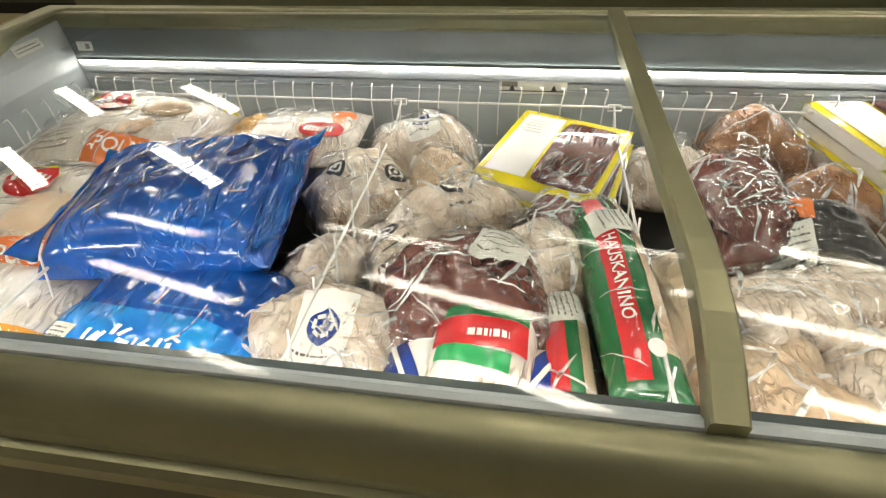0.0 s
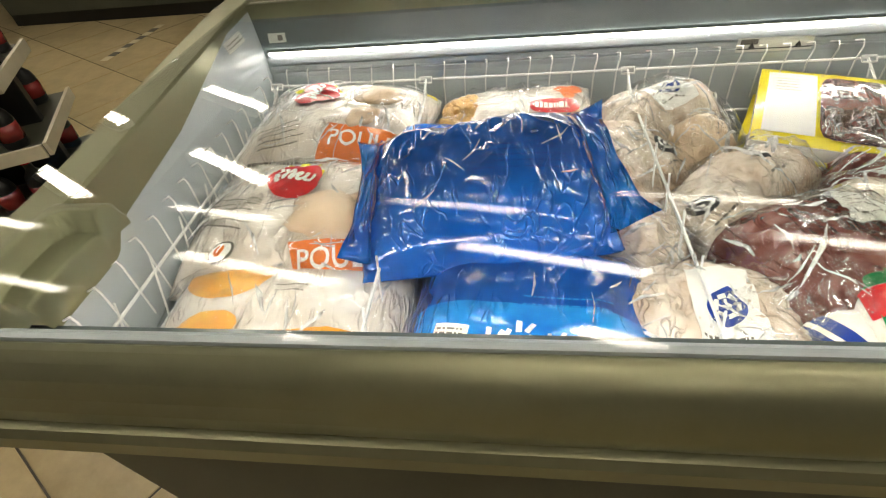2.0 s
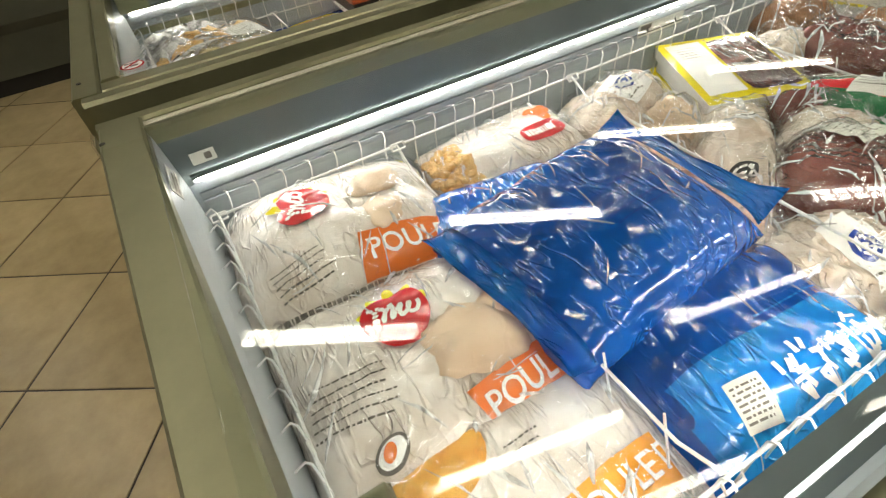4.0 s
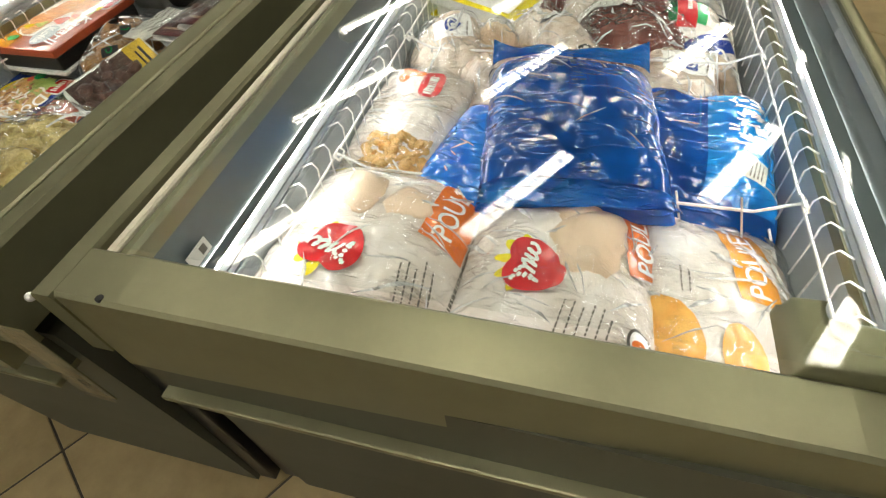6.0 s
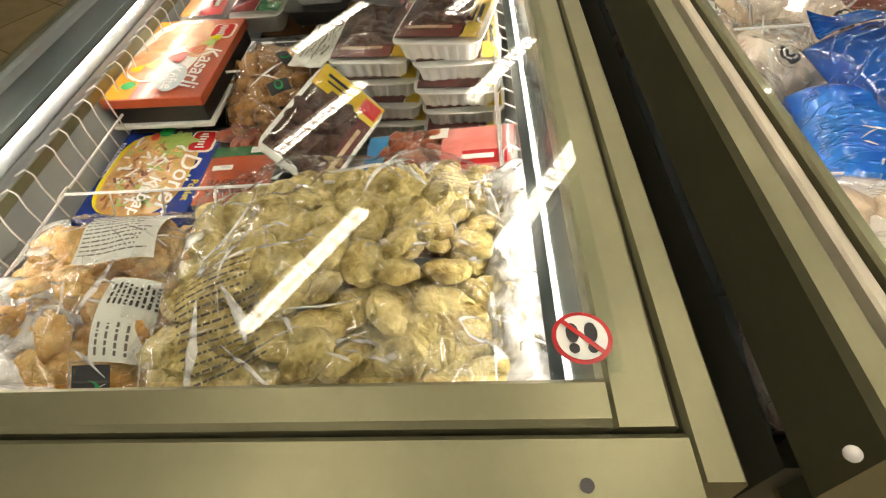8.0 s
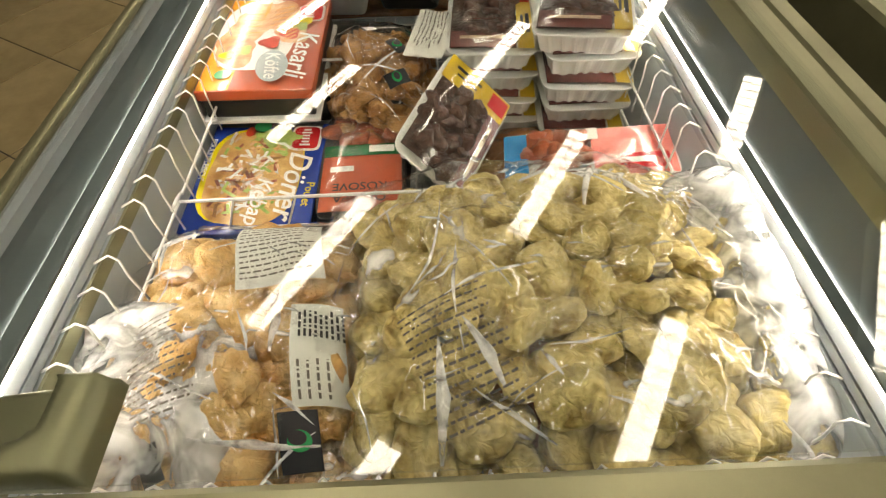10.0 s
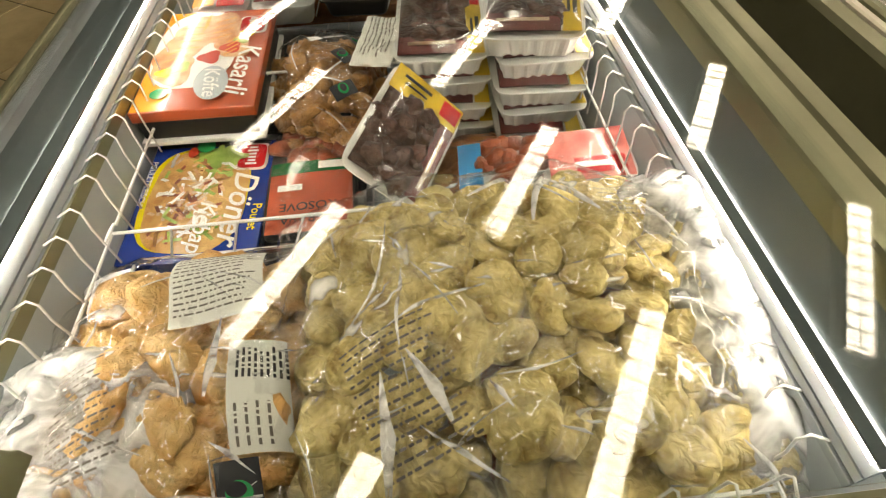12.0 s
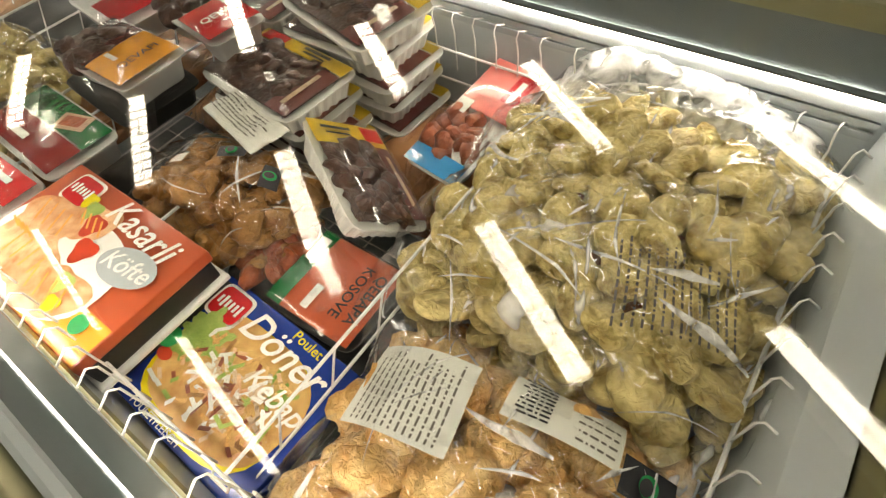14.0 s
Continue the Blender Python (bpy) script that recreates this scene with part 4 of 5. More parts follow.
th, f = soft_thing("blue_bag", "bright blue crinkled end of a bag under another", "food bag", 0.480, 0.795, 0.752, 0.27, 0.19, 0.06, -12, M["blue_fin"], 16, "blue bags", wrinkle=0.007, lump=0.01, p=4.0, n=80, grain=0.4)
folds(th, f, 8, 116, 0.001, "glare", 0.015, 0.05, 0.0009)
th, f = soft_thing("blue_bag", "dark blue crinkled plastic bag with peaked corners, lying over another", "food bag", 0.535, 0.668, 0.796, 0.345, 0.285, 0.068, 7, M["blue_bag"], 6, "blue bags", wrinkle=0.008, lump=0.012, p=5.0, slope=(0.05, 0.06), n=110, grain=0.9)
seal_fin(th, f, 1, 0.034, 17, 0.026)
seal_fin(th, f, -1, 0.020, 18, 0.0)
folds(th, f, 9, 117, 0.001, "glare", 0.02, 0.07, 0.0007, 60, 0.7)
put(th, "small_print", f.bars(0.16, 0.07, 5, 0.06, -0.02, 0, 0.004, 12, 0.3), "blueprint")

# small bag with fried bits beside the wires
th, f = soft_thing("snack_bag", "white bag of fried bits with a red oval mark", "food bag", 0.585, 0.962, 0.728, 0.29, 0.18, 0.038, -3, M["white_bag"], 8, "", slope=(0.08, 0.08))
put(th, "badge", f.spot(rounded(0.09, 0.042, 3), 0.075, -0.02, 0, 5, 30, 0.003), "red", "red oval mark")
put(th, "badge_stroke", f.bars(0.07, 0.018, 1, 0.075, -0.02, 0, 0.0045, 3, 0.9), "white")
scatter(th, "fried_bit", NUT, f, -0.135, -0.07, -0.06, 0.045, 0.0145, 4, 0.002, 40, 1)
film_over(th, f, 0.005, 173, "film_thin", "loose_film", 1.03)
folds(th, f, 12, 183, 0.006, "glare", 0.02, 0.07, 0.002, 80, 0.6)
put(th, "printed_figure", f.spot(lambda t: 0.024 * (1 + 0.3 * math.sin(3 * t)), 0.10, 0.03, 0, 4, 24, 0.003), "orange")


def bird(x, y, z, lx, ly, h, rot, key, seed, label, seals=(), name="wrapped_bird", cat="poultry"):
    th, f = soft_thing(name, label, cat, x, y, z, lx, ly, h, rot, M[key], seed, "", 0.009, 0.045, 2.3, under=0.6)
    for u, v, r, ink in seals:
        if ink != "blackink":
            put(th, "label", f.rect(r * 3.0, r * 4.2, u, v, 10, 0.0015), "white")
        emblem(th, f, u, v, r * 0.88, ink)
        put(th, "small_print", f.bars(r * 2.2, 0.007, 1, u, v - r * 1.55, 0, 0.003, seed, 0.5), "ink")
    film_over(th, f, 0.006, seed + 40, "film", "loose_wrap", 1.1, 40, 0.010)
    folds(th, f, 13, seed + 3, 0.010, "glare", 0.02, 0.08, 0.0032)
    return th, f


bird(0.855, 0.955, 0.735, 0.23, 0.19, 0.09, 10, "wrap", 21, "whole frozen bird in clear wrap with a round blue seal", ((0.0, -0.01, 0.020, "blueprint"),))
bird(0.765, 0.815, 0.728, 0.19, 0.19, 0.09, 35, "wrap", 22, "whole frozen bird in crumpled clear wrap with dark seals", ((-0.03, 0.03, 0.021, "blackink"), (0.06, -0.03, 0.021, "blackink")))
bird(0.905, 0.865, 0.725, 0.13, 0.12, 0.09, 0, "skin", 23, "pale bare bird showing through torn wrap", (), "poultry_piece")
bird(0.925, 0.735, 0.735, 0.32, 0.14, 0.09, 42, "wrap", 24, "long wrapped frozen bird with round black seals", ((0.02, 0.0, 0.023, "blackink"), (-0.10, 0.0, 0.023, "blackink")))
bird(0.775, 0.61, 0.70, 0.17, 0.14, 0.08, 60, "wrap", 25, "frozen bird in clear wrap under the others")
bird(0.815, 0.49, 0.715, 0.27, 0.21, 0.11, -8, "wrap", 26, "plump whole frozen bird in white wrap with a blue seal", ((0.01, -0.02, 0.024, "blueprint"),))
bird(0.875, 0.43, 0.69, 0.16, 0.17, 0.09, 15, "skin", 27, "pale skinned frozen bird in clear wrap", (), "poultry_piece")
bird(1.085, 0.66, 0.73, 0.15, 0.17, 0.08, 20, "wrap", 28, "frozen bird in clear wrap with a paper label")

# dark meat in a clear bag
th, f = soft_thing("meat_bag", "dark red frozen meat in a shiny clear bag", "meat", 0.978, 0.565, 0.745, 0.25, 0.24, 0.10, 15, M["meat"], 31, "", 0.010, 0.03, 2.2)
film_over(th, f, 0.006, 92, "film", "bag_film", 1.12, 40, 0.012)
folds(th, f, 14, 79, 0.012)
put(th, "paper_label", f.rect(0.075, 0.13, 0.075, 0.06, -25, 0.010), "paper", "creased white paper label")
put(th, "small_print", f.bars(0.06, 0.11, 9, 0.075, 0.06, -25, 0.012, 4, 0.35), "ink")


# yellow-edged trays of dark meat, stacked
def yellow_tray(x, y, z, rot, tilt=0):
    ty = thing("meat_tray", pose(x, y, z, tilt, 0, rot), "flat yellow-edged tray of dark meat under film", "food tray", "yellow meat trays")
    fl = Flat(0.0, 0.004, 0.21, 0.24)
    part("tray", bbox(-0.105, 0.105, -0.12, 0.12, -0.024, -0.001, 0.004), M["foam"], ty)
    put(ty, "card_sleeve", fl.rect(0.212, 0.242, 0, 0, 0, 0.001, 0.012), "yellow", "yellow printed border")
    put(ty, "pale_panel", fl.rect(0.075, 0.20, -0.055, 0.005, 0, 0.0025, 0.012), "white")
    put(ty, "meat_window", fl.spot(rounded(0.108, 0.20, 8), 0.042, 0.0, 0, 6, 40, 0.003), "meat", "dark meat under clear film")
    put(ty, "small_print", fl.bars(0.04, 0.05, 5, -0.06, 0.06, 0, 0.004, 4), "ink")
    ff = Flat(0.006, 0.006, 0.2, 0.23)
    put(ty, "film", ff.rect(0.118, 0.21, 0.042, 0.0, 0, 0.002, 0.008), "film")
    return ty


yt = yellow_tray(1.105, 0.90, 0.722, -22, 4)
for dx, dy, dz, dr in ((0.012, -0.01, -0.027, 5), (-0.006, 0.006, -0.054, -4)):
    copy_thing(yt, pose(1.105 + dx, 0.90 + dy, 0.722 + dz, 4, 0, -22 + dr))
for k in range(5):
    copy_thing(yt, pose(1.675 + 0.008 * (k % 2), 1.0 - 0.006 * k, 0.76 - 0.027 * k, 0, 0, 12 + 3 * (k % 3)))
copy_thing(yt, pose(1.73, 0.88, 0.70, 0, 0, -6))

# packs near the front
th, f = soft_thing("meat_pack", "white pack with blue striped edges", "food bag", 1.0, 0.43, 0.705, 0.23, 0.16, 0.05, -2, M["white_bag"], 33, "", slope=(0, 0.06))
for u, r in ((-0.085, -62), (0.085, 60)):
    put(th, "blue_edge", f.rect(0.13, 0.05, u, 0.0, r, 0.002, 0.008), "blueprint", "blue printed edge")
    put(th, "white_stripe", f.rect(0.12, 0.006, u * 0.9, 0.0, r, 0.004, 0.008), "white")
put(th, "small_print", f.bars(0.08, 0.02, 2, 0.0, -0.03, 0, 0.004, 6), "blueprint")
th, f = soft_thing("meat_pack", "small pack with green and red bands", "food bag", 1.015, 0.465, 0.735, 0.13, 0.16, 0.055, -4, M["white_bag"], 34, "", slope=(0, 0.1))
put(th, "green_band", f.rect(0.105, 0.045, 0.0, 0.045, 3, 0.0025, 0.008), "green", "dark green band")
put(th, "red_band", f.rect(0.108, 0.04, 0.0, 0.002, 3, 0.0025, 0.008), "red", "red band")
put(th, "light_green_band", f.rect(0.085, 0.022, -0.005, -0.03, -2, 0.0025, 0.008), "lightgreen")
put(th, "band_stroke", f.bars(0.05, 0.012, 1, 0.01, -0.002, 3, 0.0045, 6, 0.8), "white")


def sausage(x, y, z, l, w, rot, label, seed, words="", cream=True):
    th, f = soft_thing("sausage_pack", label, "sausage", x, y, z, l, w, 0.05, rot, M["green"], seed, "green sausage packs", 0.004, 0.008, 2.5)
    put(th, "red_stripe", f.rect(l * 0.9, w * 0.30, 0, -w * 0.17, 0, 0.0025, 0.008), "red", "red printed stripe")
    if words:
        put(th, "lettering", f.text(words, w * 0.24, 0.03, -w * 0.17, 0, 0.0045), "white")
    if cream:
        put(th, "clear_end", f.rect(l * 0.8, w * 0.20, -0.01, w * 0.3, 0, 0.002, 0.008), "skin", "pale sausage seen through the wrap")
    put(th, "paper_label", f.rect(0.06, w * 0.7, -l * 0.2, 0.0, 4, 0.005, 0.008), "paper")
    put(th, "small_print", f.bars(0.05, w * 0.5, 5, -l * 0.2, 0.0, 4, 0.0065, seed), "ink")
    put(th, "round_mark", f.spot(oval(w * 0.12, w * 0.12), l * 0.36, w * 0.1, 0, 3, 20, 0.003), "white")
    folds(th, f, 10, seed + 9, 0.006, "glare", 0.02, 0.07, 0.0016, 20, 0.6)
    film_over(th, f, 0.004, seed + 5, "film_thin", "clear_wrap", 1.03, 24, 0.004)


sausage(1.185, 0.60, 0.745, 0.37, 0.088, -84, "green and red wrapped salami stick with white lettering", 35, "HAUSKANINO")
sausage(1.115, 0.50, 0.70, 0.25, 0.075, -86, "short green and red salami pack", 36, "")
bird(1.215, 0.475, 0.70, 0.10, 0.19, 0.07, -5, "skin", 37, "pale sausage in clear wrap", (), "sausage", "sausage")
th, f = soft_thing("meat_pack", "crumpled white label pack with a green square", "food bag", 1.185, 0.405, 0.675, 0.12, 0.09, 0.03, 8, M["white_bag"], 38)
put(th, "green_mark", f.rect(0.035, 0.03, 0.025, 0.0, 5), "lightgreen")
bird(1.12, 0.755, 0.715, 0.13, 0.12, 0.06, 0, "meat", 39, "dark frozen meat in clear wrap", (), "meat_bag", "meat")

# beyond the middle bar
bird(1.475, 1.0, 0.755, 0.20, 0.13, 0.10, -5, "brownwrap", 51, "browned whole bird in clear wrap", (), "wrapped_bird")
bird(1.405, 0.82, 0.745, 0.17, 0.27, 0.10, 8, "meat", 52, "dark meat in white-edged clear wrap", (), "meat_bag", "meat")
bird(1.305, 0.93, 0.72, 0.15, 0.14, 0.07, 0, "wrap", 53, "frozen pack in crumpled white wrap", (), "wrapped_bird")
bird(1.55, 0.86, 0.72, 0.17, 0.13, 0.08, 0, "brownwrap", 54, "brown frozen meat in clear wrap", (), "meat_bag", "meat")
th, f = soft_thing("meat_bag", "black and orange pack with a paper price label", "meat", 1.49, 0.755, 0.715, 0.20, 0.13, 0.07, 4, M["black"], 55, "", 0.006, 0.02)
put(th, "orange_panel", f.rect(0.07, 0.05, -0.05, 0.02, -15, 0.003), "orange")
put(th, "paper_label", f.rect(0.06, 0.05, -0.055, -0.045, 10, 0.006), "paper")
put(th, "small_print", f.bars(0.05, 0.04, 5, -0.055, -0.045, 10, 0.0075, 3), "blackink")
film_over(th, f, 0.005, 120, "film_thin", "clear_wrap", 1.05, 26)
bird(1.46, 0.625, 0.715, 0.25, 0.13, 0.06, 12, "wrap", 56, "frozen pieces in a clear bag", (), "wrapped_bird")
bird(1.37, 0.475, 0.70, 0.19, 0.22, 0.09, 10, "skin", 57, "pale whole frozen bird in clear wrap", (), "wrapped_bird")
bird(1.515, 0.53, 0.69, 0.17, 0.21, 0.08, -20, "wrap", 58, "pinkish frozen fish in a clear bag", (), "fish_bag", "fish")
bird(1.29, 0.62, 0.69, 0.12, 0.20, 0.06, 0, "skin", 59, "pale frozen pieces in a clear bag", (), "poultry_piece")
bird(1.66, 0.62, 0.69, 0.2, 0.3, 0.08, 0, "wrap", 60, "frozen pieces in a clear bag", (), "wrapped_bird")

# added lower layers that fill the baskets; dark ones paint shade into the gaps
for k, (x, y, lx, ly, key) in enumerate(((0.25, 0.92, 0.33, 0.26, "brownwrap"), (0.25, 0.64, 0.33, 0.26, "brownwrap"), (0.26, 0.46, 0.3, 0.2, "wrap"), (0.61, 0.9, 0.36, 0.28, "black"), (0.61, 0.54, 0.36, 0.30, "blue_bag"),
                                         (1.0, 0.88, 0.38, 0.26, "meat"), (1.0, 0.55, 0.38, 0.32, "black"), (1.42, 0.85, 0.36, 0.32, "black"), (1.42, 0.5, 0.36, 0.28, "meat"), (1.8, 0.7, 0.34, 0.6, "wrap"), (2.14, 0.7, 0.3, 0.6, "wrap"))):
    soft_thing("filler_pack", "added filler pack low in the basket, dark colours for shaded gaps", "food bag", x, y, 0.635, lx, ly, 0.075, 0, M[key], 130 + k, "packs below", under=0.2, n=20)
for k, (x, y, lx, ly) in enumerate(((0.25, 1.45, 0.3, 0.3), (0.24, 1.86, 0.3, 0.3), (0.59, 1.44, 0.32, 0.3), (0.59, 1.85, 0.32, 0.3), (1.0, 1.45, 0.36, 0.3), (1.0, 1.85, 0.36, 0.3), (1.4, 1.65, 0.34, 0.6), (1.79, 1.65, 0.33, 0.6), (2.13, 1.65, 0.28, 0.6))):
    soft_thing("filler_pack", "added filler pack low in the basket, dark colours for shaded gaps", "food bag", x, y, 0.615, lx, ly, 0.05, 0, M["black" if k % 2 else "brownwrap"], 150 + k, "packs below", under=0.2, n=20)

# ---- second freezer: ready meals ----
# pale breaded pieces in a large clear bag
th, f = soft_thing("nugget_bag", "large clear bag of pale breaded nuggets, creased film", "food bag", 0.276, 1.520, 0.785, 0.43, 0.51, 0.125, 0, None, 200, "", 0.0, 0.03, 2.6, slope=(-0.02, 0.0))
scatter(th, "nugget", NUG, f, -0.20, 0.195, -0.24, 0.24, 0.051, 7, 0.012, 34, 3, (0.85, 1.2))
film_over(th, f, 0.010, 201, "film_wide", "bag_film", 1.10, 64, 0.011)
# white patch: frosted film plus the strip's glare put into its colour
fr = Soft(0.40, 0.14, 0.11, 205, 0.010, 0.02, 2.4)
glare = fr.rect(0.40, 0.12, 0, 0, 0, 0.0, 0.008)
bmesh.ops.translate(glare, verts=glare.verts, vec=(0.0, -0.235, 0.0))
bmesh.ops.translate(glare, verts=glare.verts, vec=(0.0, 0.015, 0.02))
put(th, "frost_glare_edge", glare, "frost_glare", "frosted edge of the bag with the strip glare painted white")
put(th, "small_print", f.bars(0.09, 0.12, 14, -0.10, 0.115, -70, 0.018, 5, 0.28), "ink")
folds(th, f, 24, 77, 0.019, "glare", 0.02, 0.10, 0.0016, 25, 0.9)
folds(th, f, 6, 177, 0.021, "glare", 0.06, 0.15, 0.0042, 10, 0.6)
put(th, "small_print", f.bars(0.08, 0.06, 6, 0.10, -0.15, -80, 0.018, 6, 0.28), "ink")

# golden breaded pieces with paper labels
th, f = soft_thing("crumbed_bag", "clear bag of golden breaded pieces with paper labels", "food bag", 0.24, 1.885, 0.745, 0.37, 0.30, 0.10, 0, None, 210, "", 0.0, 0.025, 2.6)
scatter(th, "crumbed_piece", GOLD, f, -0.17, 0.17, -0.135, 0.135, 0.05, 8, 0.016, 35, 3)
film_over(th, f, 0.010, 211, "film_wide", "bag_film", 1.10, 50, 0.010)
folds(th, f, 14, 78, 0.019, "glare", 0.02, 0.10, 0.0016, 40, 0.9)
folds(th, f, 5, 178, 0.021, "glare", 0.06, 0.14, 0.0045, 60, 0.5)
# whitened sheet over this end, frosting and overexposed glare together
fr = Soft(0.30, 0.24, 0.10, 215, 0.012, 0.02, 2.4)
glare = fr.rect(0.28, 0.23, 0, 0, 0, 0.014, 0.007)
bmesh.ops.translate(glare, verts=glare.verts, vec=(-0.07, 0.07, 0.0))
put(th, "frost_glare_end", glare, "frost_glare", "frosted end of the bag with the overexposed glare painted white")
put(th, "paper_label", f.rect(0.095, 0.115, 0.105, -0.045, -78, 0.020, 0.01), "paper", "creased grey paper label")
put(th, "small_print", f.bars(0.085, 0.095, 13, 0.105, -0.045, -78, 0.0225, 4, 0.4), "ink")
put(th, "paper_label", f.rect(0.11, 0.05, -0.03, -0.105, 8, 0.020, 0.01), "paper", "grey barcode label")
put(th, "barcode", f.bars(0.035, 0.045, 9, 0.0, -0.105, 8, 0.0225, 5, 0.5), "blackink")
put(th, "small_print", f.bars(0.04, 0.035, 4, -0.06, -0.105, 8, 0.0225, 6, 0.4), "ink")
put(th, "black_label", f.rect(0.05, 0.036, -0.115, -0.095, 8, 0.020, 0.01), "blackink", "black label with a green mark")
put(th, "green_mark", f.spot(oval(0.009, 0.011), -0.115, -0.095, 0, 3, 20, 0.0222), "lightgreen")
put(th, "mark_centre", f.spot(oval(0.006, 0.0085), -0.113, -0.093, 0, 3, 20, 0.0236), "blackink")
put(th, "black_label", f.rect(0.03, 0.02, -0.135, 0.03, 20, 0.020, 0.01), "blackink")
put(th, "small_print", f.bars(0.10, 0.11, 15, -0.05, 0.055, -75, 0.021, 7, 0.3), "ink")


def badge(th, fl, u, v, w=0.052, h=0.042):
    """A red rounded mark with a white border and pale strokes."""
    put(th, "badge_border", fl.spot(rounded(w + 0.008, h + 0.008, 6), u, v, 0, 3, 40, 0.0016), "white")
    put(th, "badge", fl.spot(rounded(w, h, 6), u, v, 0, 3, 40, 0.0028), "red", "red rounded mark")
    bm = bmesh.new()
    for k in range(6):
        fl.rect(0.0042, 0.017 if k in (1, 5) else 0.012, u - 0.018 + k * 0.0072, v, 0, 0.004, 0.02, bm)
    put(th, "badge_stroke", bm, "white")


# grilled patties box
bx = thing("ready_meal_box", pose(0.803, 1.932, 0.748, -1, 0, 180), "orange and red printed box of grilled patties in a black tray", "food box", "ready meal boxes")
part("sleeve", bbox(-0.147, 0.147, -0.092, 0.092, -0.018, 0.0, 0.003), M["brick"], bx)
part("inner_tray", bbox(-0.143, 0.143, -0.088, 0.088, -0.052, -0.0185, 0.004), M["black"], bx, "black plastic tray")
part("tray_lip", bbox(-0.150, 0.150, -0.094, 0.094, -0.060, -0.0525, 0.002), M["foam"], bx, "white tray lip")
fl = Flat(0.0)
put(bx, "orange_edge", fl.rect(0.29, 0.05, 0, -0.064, 0, 0.0006, 0.03), "orange2", "orange printed edge")
put(bx, "plate_picture", fl.spot(rounded(0.235, 0.135, 2.8), -0.025, -0.022, 0, 5, 40, 0.0012), "white", "white plate")
for u, v, a, b, r in ((-0.078, 0.014, 0.056, 0.036, 10), (-0.052, -0.036, 0.066, 0.036, -12), (0.024, -0.052, 0.066, 0.032, 12), (-0.02, 0.036, 0.04, 0.026, 30), (-0.10, -0.018, 0.034, 0.026, 60)):
    put(bx, "patty_picture", fl.spot(lambda t, a=a, b=b: oval(a, b)(t) * (1 + 0.08 * math.sin(5 * t)), u, v, r, 4, 32, 0.0022 + 0.001 * (u + 0.1)), "patty", "picture of a grilled patty")
    g = bmesh.new()
    for k in range(4):
        fl.rect(0.003, b * 1.0, u - a * 0.5 + k * a * 0.33, v, r + 15, 0.0036, 0.03, g)
    put(bx, "grill_marks", g, "roast")
for u, v, rr, key in ((-0.015, 0.035, 0.017, "tomato"), (0.012, 0.005, 0.018, "tomato"), (-0.04, 0.05, 0.014, "salad"), (0.035, -0.035, 0.014, "salad"), (-0.06, 0.058, 0.012, "yellow"), (0.05, -0.06, 0.012, "yellow")):
    put(bx, "garnish_picture", fl.spot(lambda t, rr=rr: rr * (1 + 0.2 * math.sin(3 * t)), u, v, 0, 3, 20, 0.0032), key)
badge(bx, fl, -0.088, 0.062)
put(bx, "lettering", fl.text("Kasarli", 0.050, 0.050, 0.064, -4, 0.0046, 0.3), "white")
put(bx, "grey_oval", fl.spot(oval(0.046, 0.026), 0.085, 0.020, 8, 4, 32, 0.0042), "liner")
put(bx, "lettering", fl.text("Köfte", 0.034, 0.085, 0.020, 6, 0.0056, 0.25), "white")
put(bx, "halal_mark", fl.spot(oval(0.013, 0.013), 0.105, -0.055, 0, 3, 24, 0.0026), "lightgreen")

# sliced chicken box
bx = thing("ready_meal_box", pose(0.560, 1.930, 0.664, -2, 2, 178), "blue printed box of sliced poultry with a salad picture", "food box", "ready meal boxes")
part("sleeve", bbox(-0.120, 0.120, -0.094, 0.094, -0.034, 0.0, 0.004), M["blueprint"], bx)
part("inner_tray", bbox(-0.126, 0.126, -0.086, 0.088, -0.045, -0.0345, 0.003), M["black"], bx, "black plastic tray")
put(bx, "dark_edge", fl.rect(0.012, 0.17, -0.112, 0, 0, 0.0006, 0.03), "black")
put(bx, "plate_picture", fl.spot(rounded(0.205, 0.152, 3.2), 0.0, -0.010, 0, 5, 40, 0.0008), "yellow", "yellow picture border")
put(bx, "slices_picture", fl.spot(lambda t: rounded(0.205, 0.142, 3.0)(t) * (1 + 0.012 * math.sin(7 * t)), 0.003, -0.006, 0, 6, 50, 0.0016), "noodle", "picture of sliced fried poultry")
rng = random.Random(3)
for k in range(240):
    u, v = rng.gauss(0.015, 0.05), rng.gauss(-0.018, 0.034)
    if -0.085 < u < 0.085 and -0.066 < v < 0.034:
        put(bx, "slice_picture", fl.rect(rng.uniform(0.010, 0.026), 0.005, u, v, rng.uniform(0, 180), 0.0026 + 0.0005 * (k % 7), 0.02, None, 0.3), rng.choice(("golden", "skin", "brownpiece", "skin", "foam", "golden", "salad", "white", "patty", "kofte")))
for k in range(30):
    put(bx, "leaf_picture", fl.spot(lambda t, q=k: 0.011 * (1 + 0.4 * math.sin(3 * t + q)), -0.078 + rng.uniform(-0.018, 0.03), 0.018 + rng.uniform(-0.03, 0.026), rng.uniform(0, 360), 2, 14, 0.0024 + 0.0006 * (k % 4)), "salad")
put(bx, "garnish_picture", fl.spot(oval(0.012, 0.008), -0.09, -0.03, 0, 2, 16, 0.0055), "tomato")
badge(bx, fl, -0.080, 0.062)
put(bx, "lettering", fl.text("Döner", 0.052, 0.026, 0.058, -3, 0.0066, 0.3), "white")
put(bx, "lettering", fl.text("Kebap", 0.036, 0.062, 0.014, -3, 0.0075, 0.3), "white")
